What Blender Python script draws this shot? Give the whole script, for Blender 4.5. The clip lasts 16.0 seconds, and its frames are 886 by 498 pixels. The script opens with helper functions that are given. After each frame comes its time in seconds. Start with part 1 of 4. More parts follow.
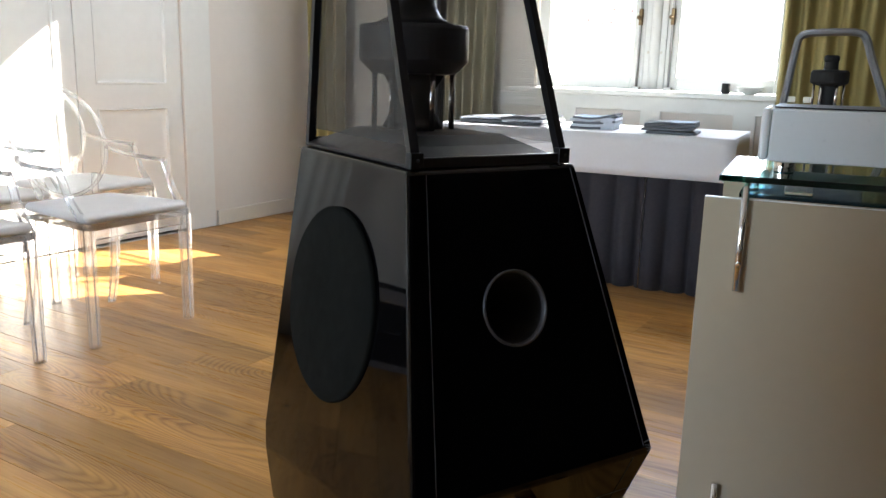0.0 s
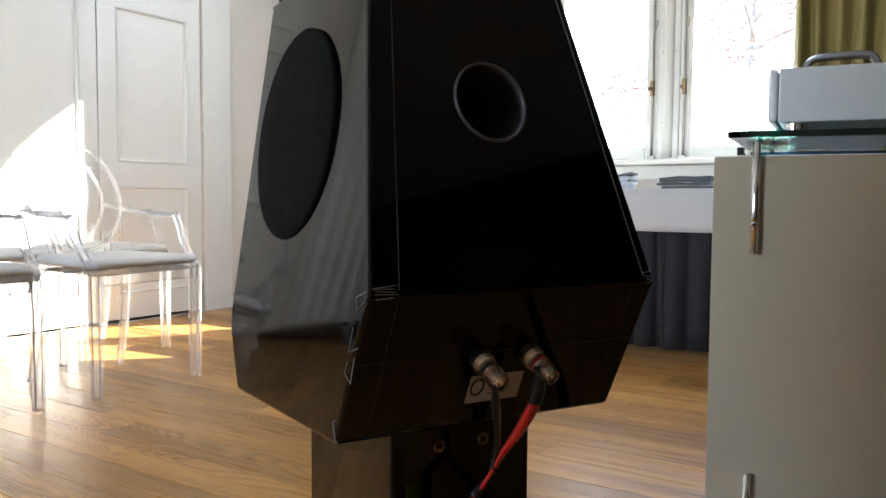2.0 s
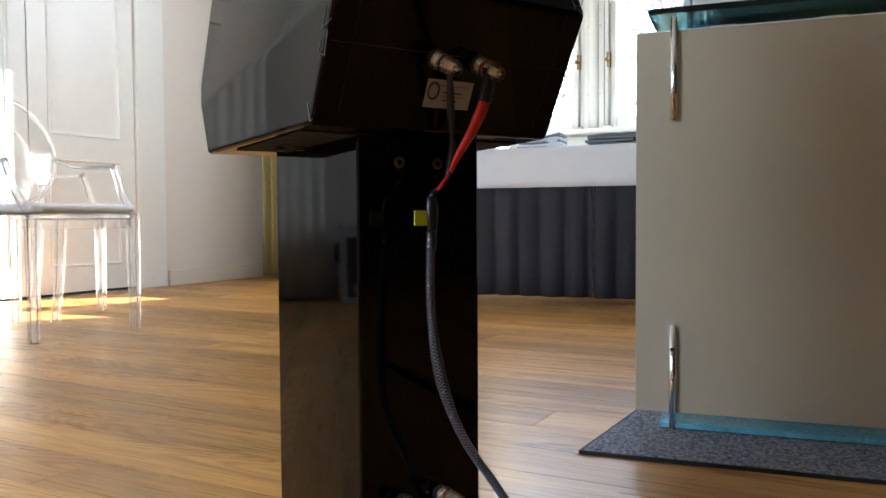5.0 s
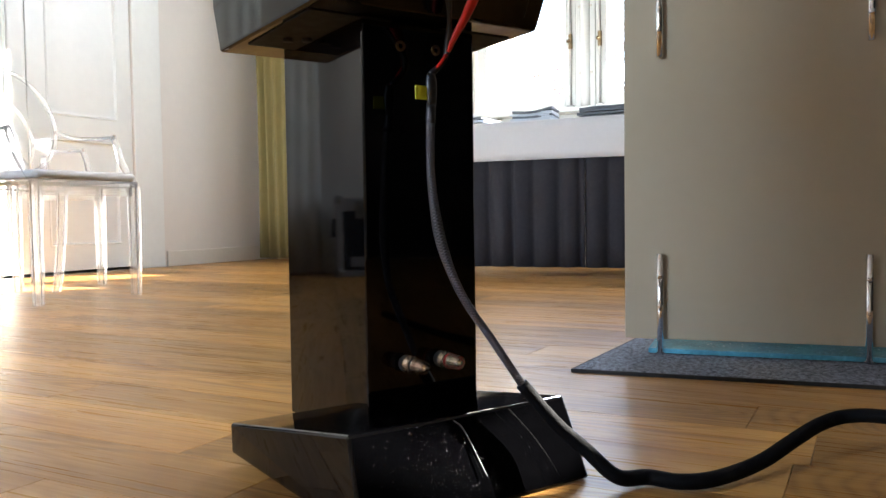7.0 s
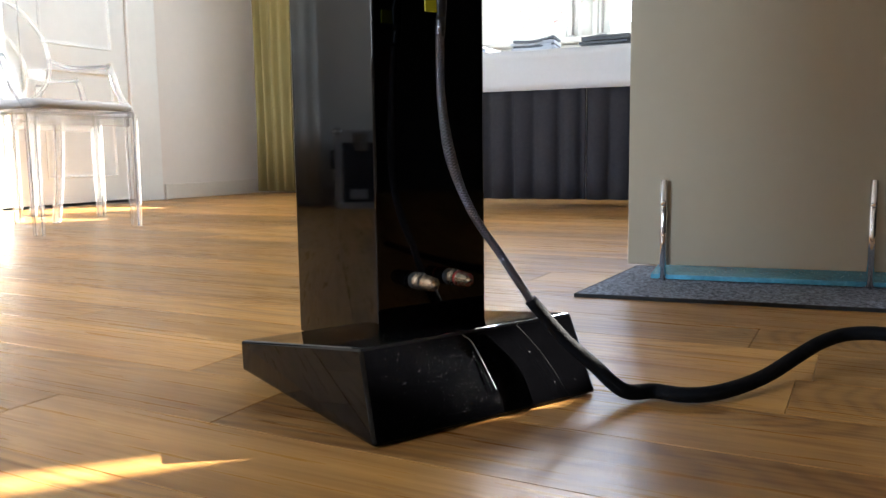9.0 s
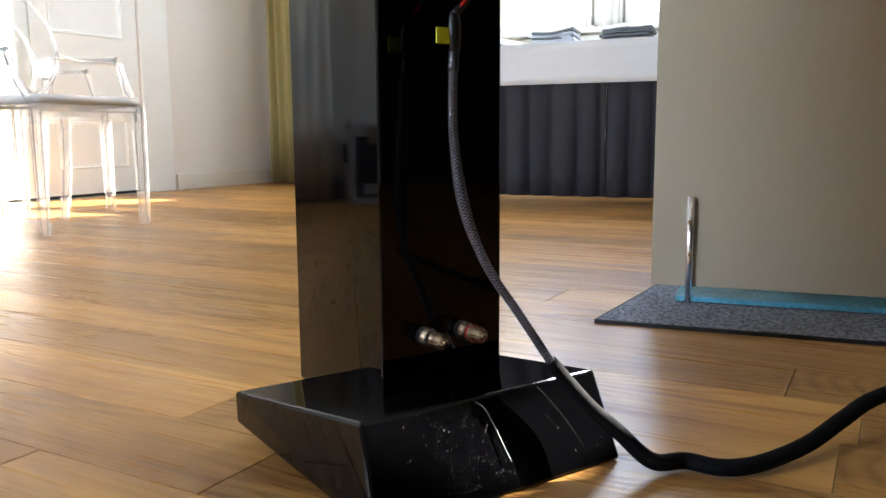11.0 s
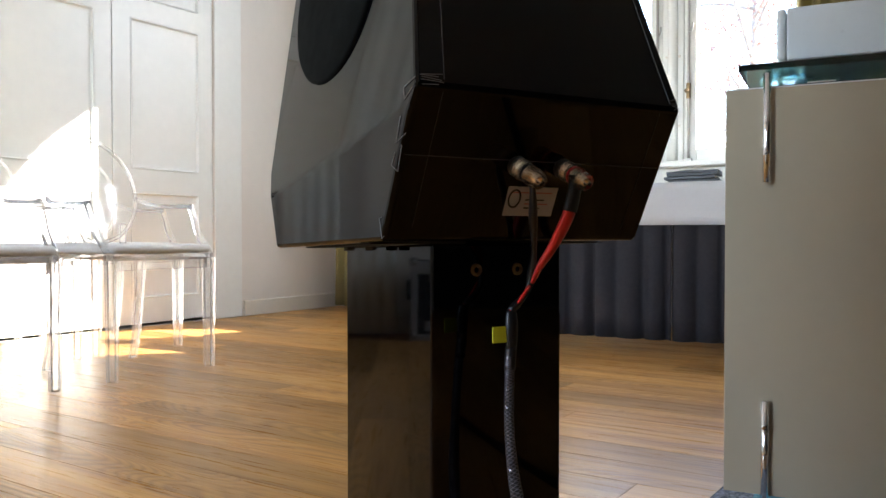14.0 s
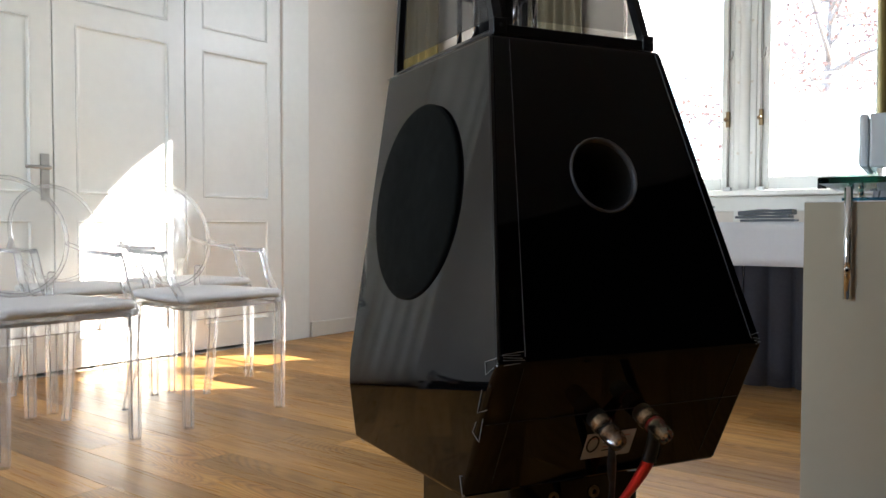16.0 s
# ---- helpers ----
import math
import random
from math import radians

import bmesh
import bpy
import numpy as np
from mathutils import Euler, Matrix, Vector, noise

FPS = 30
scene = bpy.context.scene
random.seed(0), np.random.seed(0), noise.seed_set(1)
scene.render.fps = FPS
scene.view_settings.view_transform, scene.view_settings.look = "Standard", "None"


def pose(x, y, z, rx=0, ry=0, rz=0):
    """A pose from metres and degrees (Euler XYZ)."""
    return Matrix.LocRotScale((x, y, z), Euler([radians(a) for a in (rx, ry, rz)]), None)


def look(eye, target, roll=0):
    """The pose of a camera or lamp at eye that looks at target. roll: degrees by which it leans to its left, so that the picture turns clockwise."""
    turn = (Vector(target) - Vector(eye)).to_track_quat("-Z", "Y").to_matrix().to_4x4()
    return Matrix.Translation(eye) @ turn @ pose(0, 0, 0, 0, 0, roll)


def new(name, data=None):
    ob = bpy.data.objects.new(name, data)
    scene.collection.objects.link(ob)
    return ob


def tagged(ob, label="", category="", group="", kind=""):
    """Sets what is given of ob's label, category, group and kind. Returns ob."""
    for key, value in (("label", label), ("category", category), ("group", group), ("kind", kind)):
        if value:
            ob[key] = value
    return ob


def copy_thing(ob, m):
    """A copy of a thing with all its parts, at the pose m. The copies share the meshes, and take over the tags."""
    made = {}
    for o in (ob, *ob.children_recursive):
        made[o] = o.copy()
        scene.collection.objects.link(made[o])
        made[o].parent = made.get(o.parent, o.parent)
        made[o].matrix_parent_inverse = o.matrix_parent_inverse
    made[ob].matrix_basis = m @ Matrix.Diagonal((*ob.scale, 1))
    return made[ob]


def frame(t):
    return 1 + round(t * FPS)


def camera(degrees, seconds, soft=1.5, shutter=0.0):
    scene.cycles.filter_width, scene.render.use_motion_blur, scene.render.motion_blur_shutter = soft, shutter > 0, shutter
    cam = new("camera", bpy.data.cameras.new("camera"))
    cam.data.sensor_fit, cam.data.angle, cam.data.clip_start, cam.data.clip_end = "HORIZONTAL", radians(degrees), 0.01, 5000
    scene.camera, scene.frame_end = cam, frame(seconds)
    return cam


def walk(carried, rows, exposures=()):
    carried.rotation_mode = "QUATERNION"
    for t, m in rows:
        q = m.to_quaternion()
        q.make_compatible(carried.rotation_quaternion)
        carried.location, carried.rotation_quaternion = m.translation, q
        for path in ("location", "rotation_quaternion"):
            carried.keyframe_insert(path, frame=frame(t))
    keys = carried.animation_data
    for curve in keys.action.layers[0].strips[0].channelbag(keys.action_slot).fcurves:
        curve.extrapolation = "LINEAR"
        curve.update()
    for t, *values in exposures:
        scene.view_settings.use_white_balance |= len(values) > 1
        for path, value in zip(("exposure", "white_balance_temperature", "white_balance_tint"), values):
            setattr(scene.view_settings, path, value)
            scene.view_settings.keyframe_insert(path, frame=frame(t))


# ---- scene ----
EXPO = 3.55
cam = camera(57.4, 16.0)
PATH = [
    (0, (0.049, -0.063, 1.03), (-0.111, 1.884, 0.599), 1.5),
    (0.5, (0.057, -0.061, 0.985), (-0.111, 1.898, 0.623), 1.1),
    (1, (0.07, -0.059, 0.912), (-0.113, 1.913, 0.629), 0.8),
    (1.5, (0.09, -0.042, 0.814), (-0.116, 1.936, 0.605), 0.6),
    (2, (0.101, -0.028, 0.728), (-0.131, 1.954, 0.598), 0.4),
    (2.5, (0.117, -0.033, 0.663), (-0.162, 1.945, 0.573), 0.3),
    (3, (0.126, -0.064, 0.64), (-0.182, 1.911, 0.554), 0.2),
    (3.5, (0.118, -0.084, 0.629), (-0.125, 1.899, 0.546), 0.3),
    (4, (0.109, -0.111, 0.551), (0.018, 1.886, 0.469), 0.1),
    (4.2, (0.098, -0.116, 0.527), (0.019, 1.881, 0.445), -0.0),
    (6.5, (0.081, -0.189, 0.319), (0.027, 1.808, 0.237), -0.8),
    (7, (0.081, -0.208, 0.305), (0.029, 1.79, 0.223), -0.8),
    (7.5, (0.077, -0.215, 0.296), (0.028, 1.783, 0.213), -0.9),
    (8, (0.071, -0.212, 0.287), (0.023, 1.783, 0.156), -0.9),
    (8.5, (0.067, -0.216, 0.28), (0.022, 1.774, 0.083), -0.8),
    (11, (0.069, -0.116, 0.346), (-0.015, 1.862, 0.064), -0.4),
    (11.5, (0.065, -0.095, 0.365), (-0.041, 1.883, 0.086), -0.3),
    (12, (0.065, -0.076, 0.379), (-0.068, 1.907, 0.149), -0.2),
    (12.5, (0.068, -0.055, 0.398), (-0.093, 1.932, 0.242), -0.2),
    (13, (0.066, -0.05, 0.417), (-0.117, 1.94, 0.343), -0.2),
    (13.5, (0.07, -0.056, 0.474), (-0.138, 1.933, 0.443), -0.1),
    (14, (0.075, -0.075, 0.53), (-0.166, 1.91, 0.495), 0.0),
    (14.5, (0.068, -0.076, 0.561), (-0.199, 1.906, 0.521), -0.0),
    (15, (0.073, -0.079, 0.602), (-0.224, 1.898, 0.551), 0.0),
    (15.5, (0.06, -0.085, 0.685), (-0.281, 1.885, 0.628), 0.0),
    (16, (0.06, -0.084, 0.766), (-0.332, 1.876, 0.7), 0.1),
]
walk(cam, [(t, look(e, g, r)) for t, e, g, r in PATH], [(t, EXPO + d, 5950, 10) for t, d in ((0, -0.16), (2, -0.22), (3.5, -0.36), (4.2, -0.24), (6.5, 0.15), (8.5, 0.2), (11, 0.28), (12, 0.24), (13.5, -0.06), (14.5, -0.15), (16, -0.42))])

# ---- world, sun ----
ROOM = pose(-1.43, 5.87, 0, 0, 0, -26.5)          # x along the window wall, -y along the door wall
SUN_EL = 25.5
sun_dir = ROOM.to_3x3() @ Vector((0.68, 0.733, 0)).normalized()      # towards the sun, level
world = bpy.data.worlds.new("world")
scene.world = world
world.use_nodes = True
wn = world.node_tree
sky = wn.nodes.new("ShaderNodeTexSky")
sky.sky_type = "NISHITA"
sky.sun_disc = False
sky.sun_elevation = radians(SUN_EL)
sky.sun_rotation = math.atan2(sun_dir.x, sun_dir.y)
wn.links.new(sky.outputs[0], wn.nodes["Background"].inputs[0])
wn.nodes["Background"].inputs[1].default_value = 0.15
sun = new("sun", bpy.data.lights.new("sun", "SUN"))
sun.data.energy, sun.data.angle, sun.data.color = 4.6, radians(0.3), (1.0, 0.9, 0.76)
sun.matrix_world = look((sun_dir.x * 20, sun_dir.y * 20, 20 * math.tan(radians(SUN_EL))), (0, 0, 0))


# added fill lamps: unseen opening behind the camera, and high in the window
for s, y, z, wide, high, tip, turn, watt in ((1.35, -7.6, 1.75, 1.7, 1.7, 90, 0, 9), (2.52, 0.3, 2.5, 1.2, 0.5, 60, 145, 9)):
    lamp = new("sky_fill", bpy.data.lights.new("sky_fill", "AREA"))
    lamp.data.shape, lamp.data.size, lamp.data.size_y, lamp.data.energy, lamp.data.color = "RECTANGLE", wide, high, watt, (0.93, 0.96, 1.0)
    lamp.matrix_world = ROOM @ pose(s, y, z, tip, 0, turn)


# ---- materials ----
def material(name, color, rough=0.5, metal=0.0, spread=0.12, scale=6.0, bump=0.0, bump_scale=60.0, coat=0.0, spec=0.5, stretch=(1, 1, 1), rough_var=0.1):
    """Base colour with variation at two scales, varied gloss and fine relief."""
    m = bpy.data.materials.new(name)
    m.use_nodes = True
    n, l = m.node_tree.nodes, m.node_tree.links
    b = n["Principled BSDF"]
    tc = n.new("ShaderNodeTexCoord")
    mp = n.new("ShaderNodeMapping")
    mp.inputs["Scale"].default_value = stretch
    l.new(tc.outputs["Object"], mp.inputs[0])
    big, small = n.new("ShaderNodeTexNoise"), n.new("ShaderNodeTexNoise")
    big.inputs["Scale"].default_value, small.inputs["Scale"].default_value = scale, scale * 11
    big.inputs["Detail"].default_value = small.inputs["Detail"].default_value = 4
    l.new(mp.outputs[0], big.inputs[0]), l.new(mp.outputs[0], small.inputs[0])
    add = n.new("ShaderNodeMath")
    add.operation = "ADD"
    half = n.new("ShaderNodeMath")
    half.operation = "MULTIPLY"
    half.inputs[1].default_value = 0.5
    l.new(big.outputs[0], add.inputs[0]), l.new(small.outputs[0], add.inputs[1])
    l.new(add.outputs[0], half.inputs[0])
    ramp = n.new("ShaderNodeMapRange")
    ramp.inputs[1].default_value, ramp.inputs[2].default_value = 0.3, 0.7
    ramp.inputs[3].default_value, ramp.inputs[4].default_value = 1 - spread, 1 + spread
    l.new(half.outputs[0], ramp.inputs[0])
    mul = n.new("ShaderNodeVectorMath")
    mul.operation = "SCALE"
    mul.inputs[0].default_value = color
    l.new(ramp.outputs[0], mul.inputs["Scale"])
    l.new(mul.outputs[0], b.inputs["Base Color"])
    rr = n.new("ShaderNodeMapRange")
    rr.inputs[1].default_value, rr.inputs[2].default_value = 0.3, 0.7
    rr.inputs[3].default_value, rr.inputs[4].default_value = rough * (1 - rough_var), min(1, rough * (1 + rough_var))
    l.new(small.outputs[0], rr.inputs[0]), l.new(rr.outputs[0], b.inputs["Roughness"])
    b.inputs["Metallic"].default_value = metal
    b.inputs["Specular IOR Level"].default_value = spec
    b.inputs["Coat Weight"].default_value = coat
    b.inputs["Coat Roughness"].default_value = 0.03
    if bump:
        nz = n.new("ShaderNodeTexNoise")
        nz.inputs["Scale"].default_value, nz.inputs["Detail"].default_value = bump_scale, 3
        l.new(mp.outputs[0], nz.inputs[0])
        bp = n.new("ShaderNodeBump")
        bp.inputs["Strength"].default_value, bp.inputs["Distance"].default_value = bump, 0.002
        l.new(nz.outputs[0], bp.inputs["Height"]), l.new(bp.outputs[0], b.inputs["Normal"])
    return m


def clear(name, tint, ior=1.45, body=0.3, rough=0.0, haze=0.0):
    """Clear acrylic or glass: mostly straight through, some refraction, gloss by Fresnel."""
    m = bpy.data.materials.new(name)
    m.use_nodes = True
    n, l = m.node_tree.nodes, m.node_tree.links
    n.remove(n["Principled BSDF"])
    tr, gl, gs = n.new("ShaderNodeBsdfTransparent"), n.new("ShaderNodeBsdfGlass"), n.new("ShaderNodeBsdfGlossy")
    tr.inputs[0].default_value = gl.inputs[0].default_value = (*tint, 1)
    gl.inputs["IOR"].default_value, gl.inputs["Roughness"].default_value = ior, rough
    gs.inputs["Roughness"].default_value = 0.02
    fr = n.new("ShaderNodeFresnel")
    fr.inputs[0].default_value = ior
    m1, m2 = n.new("ShaderNodeMixShader"), n.new("ShaderNodeMixShader")
    m1.inputs[0].default_value = body
    l.new(tr.outputs[0], m1.inputs[1]), l.new(gl.outputs[0], m1.inputs[2])
    l.new(fr.outputs[0], m2.inputs[0]), l.new(m1.outputs[0], m2.inputs[1]), l.new(gs.outputs[0], m2.inputs[2])
    if haze:
        df, m3 = n.new("ShaderNodeBsdfTranslucent"), n.new("ShaderNodeMixShader")
        df.inputs[0].default_value = (0.95, 0.96, 0.97, 1)
        m3.inputs[0].default_value = haze
        l.new(m2.outputs[0], m3.inputs[1]), l.new(df.outputs[0], m3.inputs[2])
        m2 = m3
    l.new(m2.outputs[0], n["Material Output"].inputs[0])
    return m


def oak_material():
    """Oiled oak: every plank its own tone, grain along its length, a few knots."""
    m = bpy.data.materials.new("oiled_oak")
    m.use_nodes = True
    n, l = m.node_tree.nodes, m.node_tree.links
    b = n["Principled BSDF"]
    tc, oi = n.new("ShaderNodeTexCoord"), n.new("ShaderNodeObjectInfo")
    off = n.new("ShaderNodeVectorMath")
    off.operation = "MULTIPLY_ADD"
    off.inputs[1].default_value = (1, 1, 1)
    sc = n.new("ShaderNodeVectorMath")
    sc.operation = "SCALE"
    sc.inputs[0].default_value = (37.0, 23.0, 11.0)
    l.new(oi.outputs["Random"], sc.inputs["Scale"])
    l.new(tc.outputs["Object"], off.inputs[0]), l.new(sc.outputs[0], off.inputs[2])
    def noise(stretch, detail, distort=0.0):
        mp = n.new("ShaderNodeMapping")
        mp.inputs["Scale"].default_value = stretch
        l.new(off.outputs[0], mp.inputs[0])
        nz = n.new("ShaderNodeTexNoise")
        nz.inputs["Scale"].default_value, nz.inputs["Detail"].default_value, nz.inputs["Distortion"].default_value = 1.0, detail, distort
        l.new(mp.outputs[0], nz.inputs[0])
        return nz.outputs[0]
    def math_node(op, x, y, z=None):
        k = n.new("ShaderNodeMath")
        k.operation = op
        for i, v in enumerate((x, y, z)):
            if v is None:
                continue
            if isinstance(v, (int, float)):
                k.inputs[i].default_value = v
            else:
                l.new(v, k.inputs[i])
        return k.outputs[0]
    def span(x, a0, a1, b0, b1):
        k = n.new("ShaderNodeMapRange")
        for i, v in enumerate((a0, a1, b0, b1)):
            k.inputs[i + 1].default_value = v
        l.new(x, k.inputs[0])
        return k.outputs[0]
    # cathedral figure: thin dark year lines, only in places
    field = noise((0.9, 5.0, 1.0), 1.0, 0.5)
    lines = math_node("POWER", math_node("MULTIPLY_ADD", math_node("SINE", math_node("MULTIPLY", field, 260.0), 0.0), 0.5, 0.5), 1.8)
    where = span(noise((0.55, 2.2, 1.0), 1), 0.46, 0.6, 0.0, 1.0)
    figure = math_node("MULTIPLY", lines, where)
    fine = noise((4.0, 130.0, 1.0), 4)
    middle = noise((1.4, 26.0, 1.0), 3, 0.3)
    broad = noise((0.9, 8.0, 1.0), 3, 0.4)
    g0 = math_node("MULTIPLY_ADD", fine, 0.24, math_node("MULTIPLY_ADD", middle, 0.36, math_node("MULTIPLY", broad, 0.4)))
    g1 = math_node("MULTIPLY_ADD", figure, -0.12, g0)
    ramp = n.new("ShaderNodeValToRGB")
    ramp.color_ramp.elements[0].position, ramp.color_ramp.elements[0].color = 0.27, (0.19, 0.078, 0.019, 1)
    ramp.color_ramp.elements[1].position, ramp.color_ramp.elements[1].color = 0.6, (0.53, 0.283, 0.08, 1)
    l.new(g1, ramp.inputs[0])
    tone = n.new("ShaderNodeMapRange")
    tone.inputs[3].default_value, tone.inputs[4].default_value = 0.66, 1.22
    l.new(oi.outputs["Random"], tone.inputs[0])
    vor = n.new("ShaderNodeTexVoronoi")
    vor.inputs["Scale"].default_value = 1.3
    mp3 = n.new("ShaderNodeMapping")
    mp3.inputs["Scale"].default_value = (1.0, 2.2, 1.0)
    l.new(off.outputs[0], mp3.inputs[0]), l.new(mp3.outputs[0], vor.inputs[0])
    knot = n.new("ShaderNodeMapRange")
    knot.inputs[1].default_value, knot.inputs[2].default_value = 0.012, 0.045
    knot.inputs[3].default_value, knot.inputs[4].default_value = 0.35, 1.0
    l.new(vor.outputs["Distance"], knot.inputs[0])
    tk = n.new("ShaderNodeMath")
    tk.operation = "MULTIPLY"
    l.new(tone.outputs[0], tk.inputs[0]), l.new(knot.outputs[0], tk.inputs[1])
    mul = n.new("ShaderNodeVectorMath")
    mul.operation = "SCALE"
    l.new(ramp.outputs[0], mul.inputs[0]), l.new(tk.outputs[0], mul.inputs["Scale"])
    l.new(mul.outputs[0], b.inputs["Base Color"])
    rr = n.new("ShaderNodeMapRange")
    rr.inputs[1].default_value, rr.inputs[2].default_value = 0.3, 0.7
    rr.inputs[3].default_value, rr.inputs[4].default_value = 0.42, 0.24
    l.new(fine, rr.inputs[0]), l.new(rr.outputs[0], b.inputs["Roughness"])
    b.inputs["Specular IOR Level"].default_value = 0.2
    bp = n.new("ShaderNodeBump")
    bp.inputs["Strength"].default_value, bp.inputs["Distance"].default_value = 0.45, 0.0007
    relief = math_node("MULTIPLY_ADD", figure, -0.5, fine)
    l.new(relief, bp.inputs["Height"]), l.new(bp.outputs[0], b.inputs["Normal"])
    return m


def woven(name, dark, light, scale, rough=0.8, metal=0.0, strength=0.5, gain=1.0):
    """Fabric with a fine two-way weave."""
    m = material(name, dark, rough, metal)
    n, l = m.node_tree.nodes, m.node_tree.links
    b = n["Principled BSDF"]
    tc = n.new("ShaderNodeTexCoord")
    waves = []
    for axis in ("X", "Y", "Z"):
        w = n.new("ShaderNodeTexWave")
        w.bands_direction = axis
        w.inputs["Scale"].default_value, w.inputs["Distortion"].default_value, w.inputs["Detail"].default_value = scale, 3.0, 3
        l.new(tc.outputs["Object"], w.inputs[0])
        waves.append(w)
    a = n.new("ShaderNodeMath")
    a.operation = "MULTIPLY"
    l.new(waves[0].outputs["Fac"], a.inputs[0]), l.new(waves[1].outputs["Fac"], a.inputs[1])
    c = n.new("ShaderNodeMath")
    c.operation = "MAXIMUM"
    l.new(a.outputs[0], c.inputs[0]), l.new(waves[2].outputs["Fac"], c.inputs[1])
    ns = n.new("ShaderNodeTexNoise")
    ns.inputs["Scale"].default_value, ns.inputs["Detail"].default_value = scale * 2.4, 4
    l.new(tc.outputs["Object"], ns.inputs[0])
    d = n.new("ShaderNodeMath")
    d.operation = "MULTIPLY"
    l.new(a.outputs[0], d.inputs[0]), l.new(ns.outputs[0], d.inputs[1])
    gn = n.new("ShaderNodeMath")
    gn.operation, gn.use_clamp = "MULTIPLY", True
    gn.inputs[1].default_value = gain
    l.new(d.outputs[0], gn.inputs[0])
    mx = n.new("ShaderNodeMix")
    mx.data_type = "RGBA"
    mx.inputs["A"].default_value, mx.inputs["B"].default_value = (*dark, 1), (*light, 1)
    l.new(gn.outputs[0], mx.inputs["Factor"]), l.new(mx.outputs["Result"], b.inputs["Base Color"])
    bp = n.new("ShaderNodeBump")
    bp.inputs["Strength"].default_value, bp.inputs["Distance"].default_value = strength, 0.001
    l.new(d.outputs[0], bp.inputs["Height"]), l.new(bp.outputs[0], b.inputs["Normal"])
    return m


def gauze(name, color, cover, scale, closed=0.24):
    """Perforated sheet: holes by a fine cell pattern."""
    m = bpy.data.materials.new(name)
    m.use_nodes = True
    n, l = m.node_tree.nodes, m.node_tree.links
    b = n["Principled BSDF"]
    b.inputs["Base Color"].default_value, b.inputs["Roughness"].default_value = (*color, 1), 0.45
    tc, v = n.new("ShaderNodeTexCoord"), n.new("ShaderNodeTexVoronoi")
    v.inputs["Scale"].default_value, v.inputs["Randomness"].default_value = scale, 0.0
    l.new(tc.outputs["Object"], v.inputs[0])
    g = n.new("ShaderNodeMath")
    g.operation = "GREATER_THAN"
    g.inputs[1].default_value = cover
    l.new(v.outputs["Distance"], g.inputs[0])
    tr, mx = n.new("ShaderNodeBsdfTransparent"), n.new("ShaderNodeMixShader")
    part_open = n.new("ShaderNodeMath")
    part_open.operation = "MULTIPLY_ADD"
    part_open.inputs[1].default_value, part_open.inputs[2].default_value = 0.1, closed
    l.new(g.outputs[0], part_open.inputs[0])
    l.new(part_open.outputs[0], mx.inputs[0]), l.new(tr.outputs[0], mx.inputs[1]), l.new(b.outputs[0], mx.inputs[2])
    l.new(mx.outputs[0], n["Material Output"].inputs[0])
    return m


LACQUER = material("black_piano_lacquer", (0.0008, 0.0008, 0.001), 0.035, spread=0.3, bump=0.01, bump_scale=30, spec=0.32)
SATIN_BLACK = material("satin_black_metal", (0.009, 0.009, 0.0105), 0.35, spread=0.25, spec=0.3)
DULL_BLACK = material("matt_black", (0.006, 0.006, 0.006), 0.8, spread=0.3)
GRILLE = woven("black_grille_cloth", (0.004, 0.0045, 0.004), (0.007, 0.0075, 0.0065), 400, 0.95, strength=0.3)
GRILLE.node_tree.nodes["Principled BSDF"].inputs["Specular IOR Level"].default_value = 0.08
GUNMETAL = material("dark_grey_cast_aluminium", (0.05, 0.053, 0.062), 0.38, 0.3, bump=0.15, bump_scale=300)
RIM = material("satin_grey_port_rim", (0.07, 0.07, 0.078), 0.3, spread=0.1, spec=0.5)
SEAM = material("worn_grey_seam", (0.06, 0.06, 0.066), 0.5, spread=0.6, scale=60)
DARK_RUBBER = material("black_rubber", (0.014, 0.014, 0.015), 0.55, bump=0.2, bump_scale=200)
CHROME = material("polished_chrome", (0.78, 0.78, 0.79), 0.07, 1.0, spread=0.05)
BRASS = material("aged_brass", (0.2, 0.14, 0.075), 0.38, 1.0, spread=0.25)
GOLD = material("pale_gold_plated_contact", (0.78, 0.66, 0.52), 0.2, 1.0)
DUST = material("fine_grey_dust", (0.09, 0.09, 0.095), 0.8)
SCRATCH = material("bare_scratched_edge", (0.2, 0.195, 0.19), 0.6)
RED = material("red_heat_shrink", (0.55, 0.018, 0.012), 0.4, bump=0.3, bump_scale=120)
BLACK_SHRINK = material("black_heat_shrink", (0.005, 0.005, 0.006), 0.42, bump=0.4, bump_scale=90)
YELLOW = material("fluorescent_yellow_label", (0.62, 0.68, 0.02), 0.45)
PAPER = material("white_label_paper", (0.42, 0.40, 0.38), 0.5)
PAPER_RED = material("faded_red_print", (0.4, 0.14, 0.12), 0.5)
THREAD = material("silver_thread", (0.27, 0.25, 0.29), 0.32, 0.9, spread=0.3, scale=60)
BRAID = woven("braided_cable_sleeve", (0.006, 0.006, 0.007), (0.02, 0.02, 0.024), 330, 0.5, 0.1, strength=1.0, gain=1.5)
WALL = material("matt_warm_white_wall", (0.74, 0.70, 0.64), 0.85, spread=0.025, scale=1.5, bump=0.12, bump_scale=140)
PAINT = material("satin_white_joinery_paint", (0.785, 0.795, 0.755), 0.38, spread=0.03, scale=2, bump=0.06, bump_scale=40)
CEILING = material("matt_white_ceiling", (0.78, 0.77, 0.74), 0.9, spread=0.02)
# on wall_east the dark colour stands in for the dim room end
DARK_WALL = material("dark_brown_unseen_surface", (0.018, 0.016, 0.015), 0.85, spread=0.05)
OAK = oak_material()
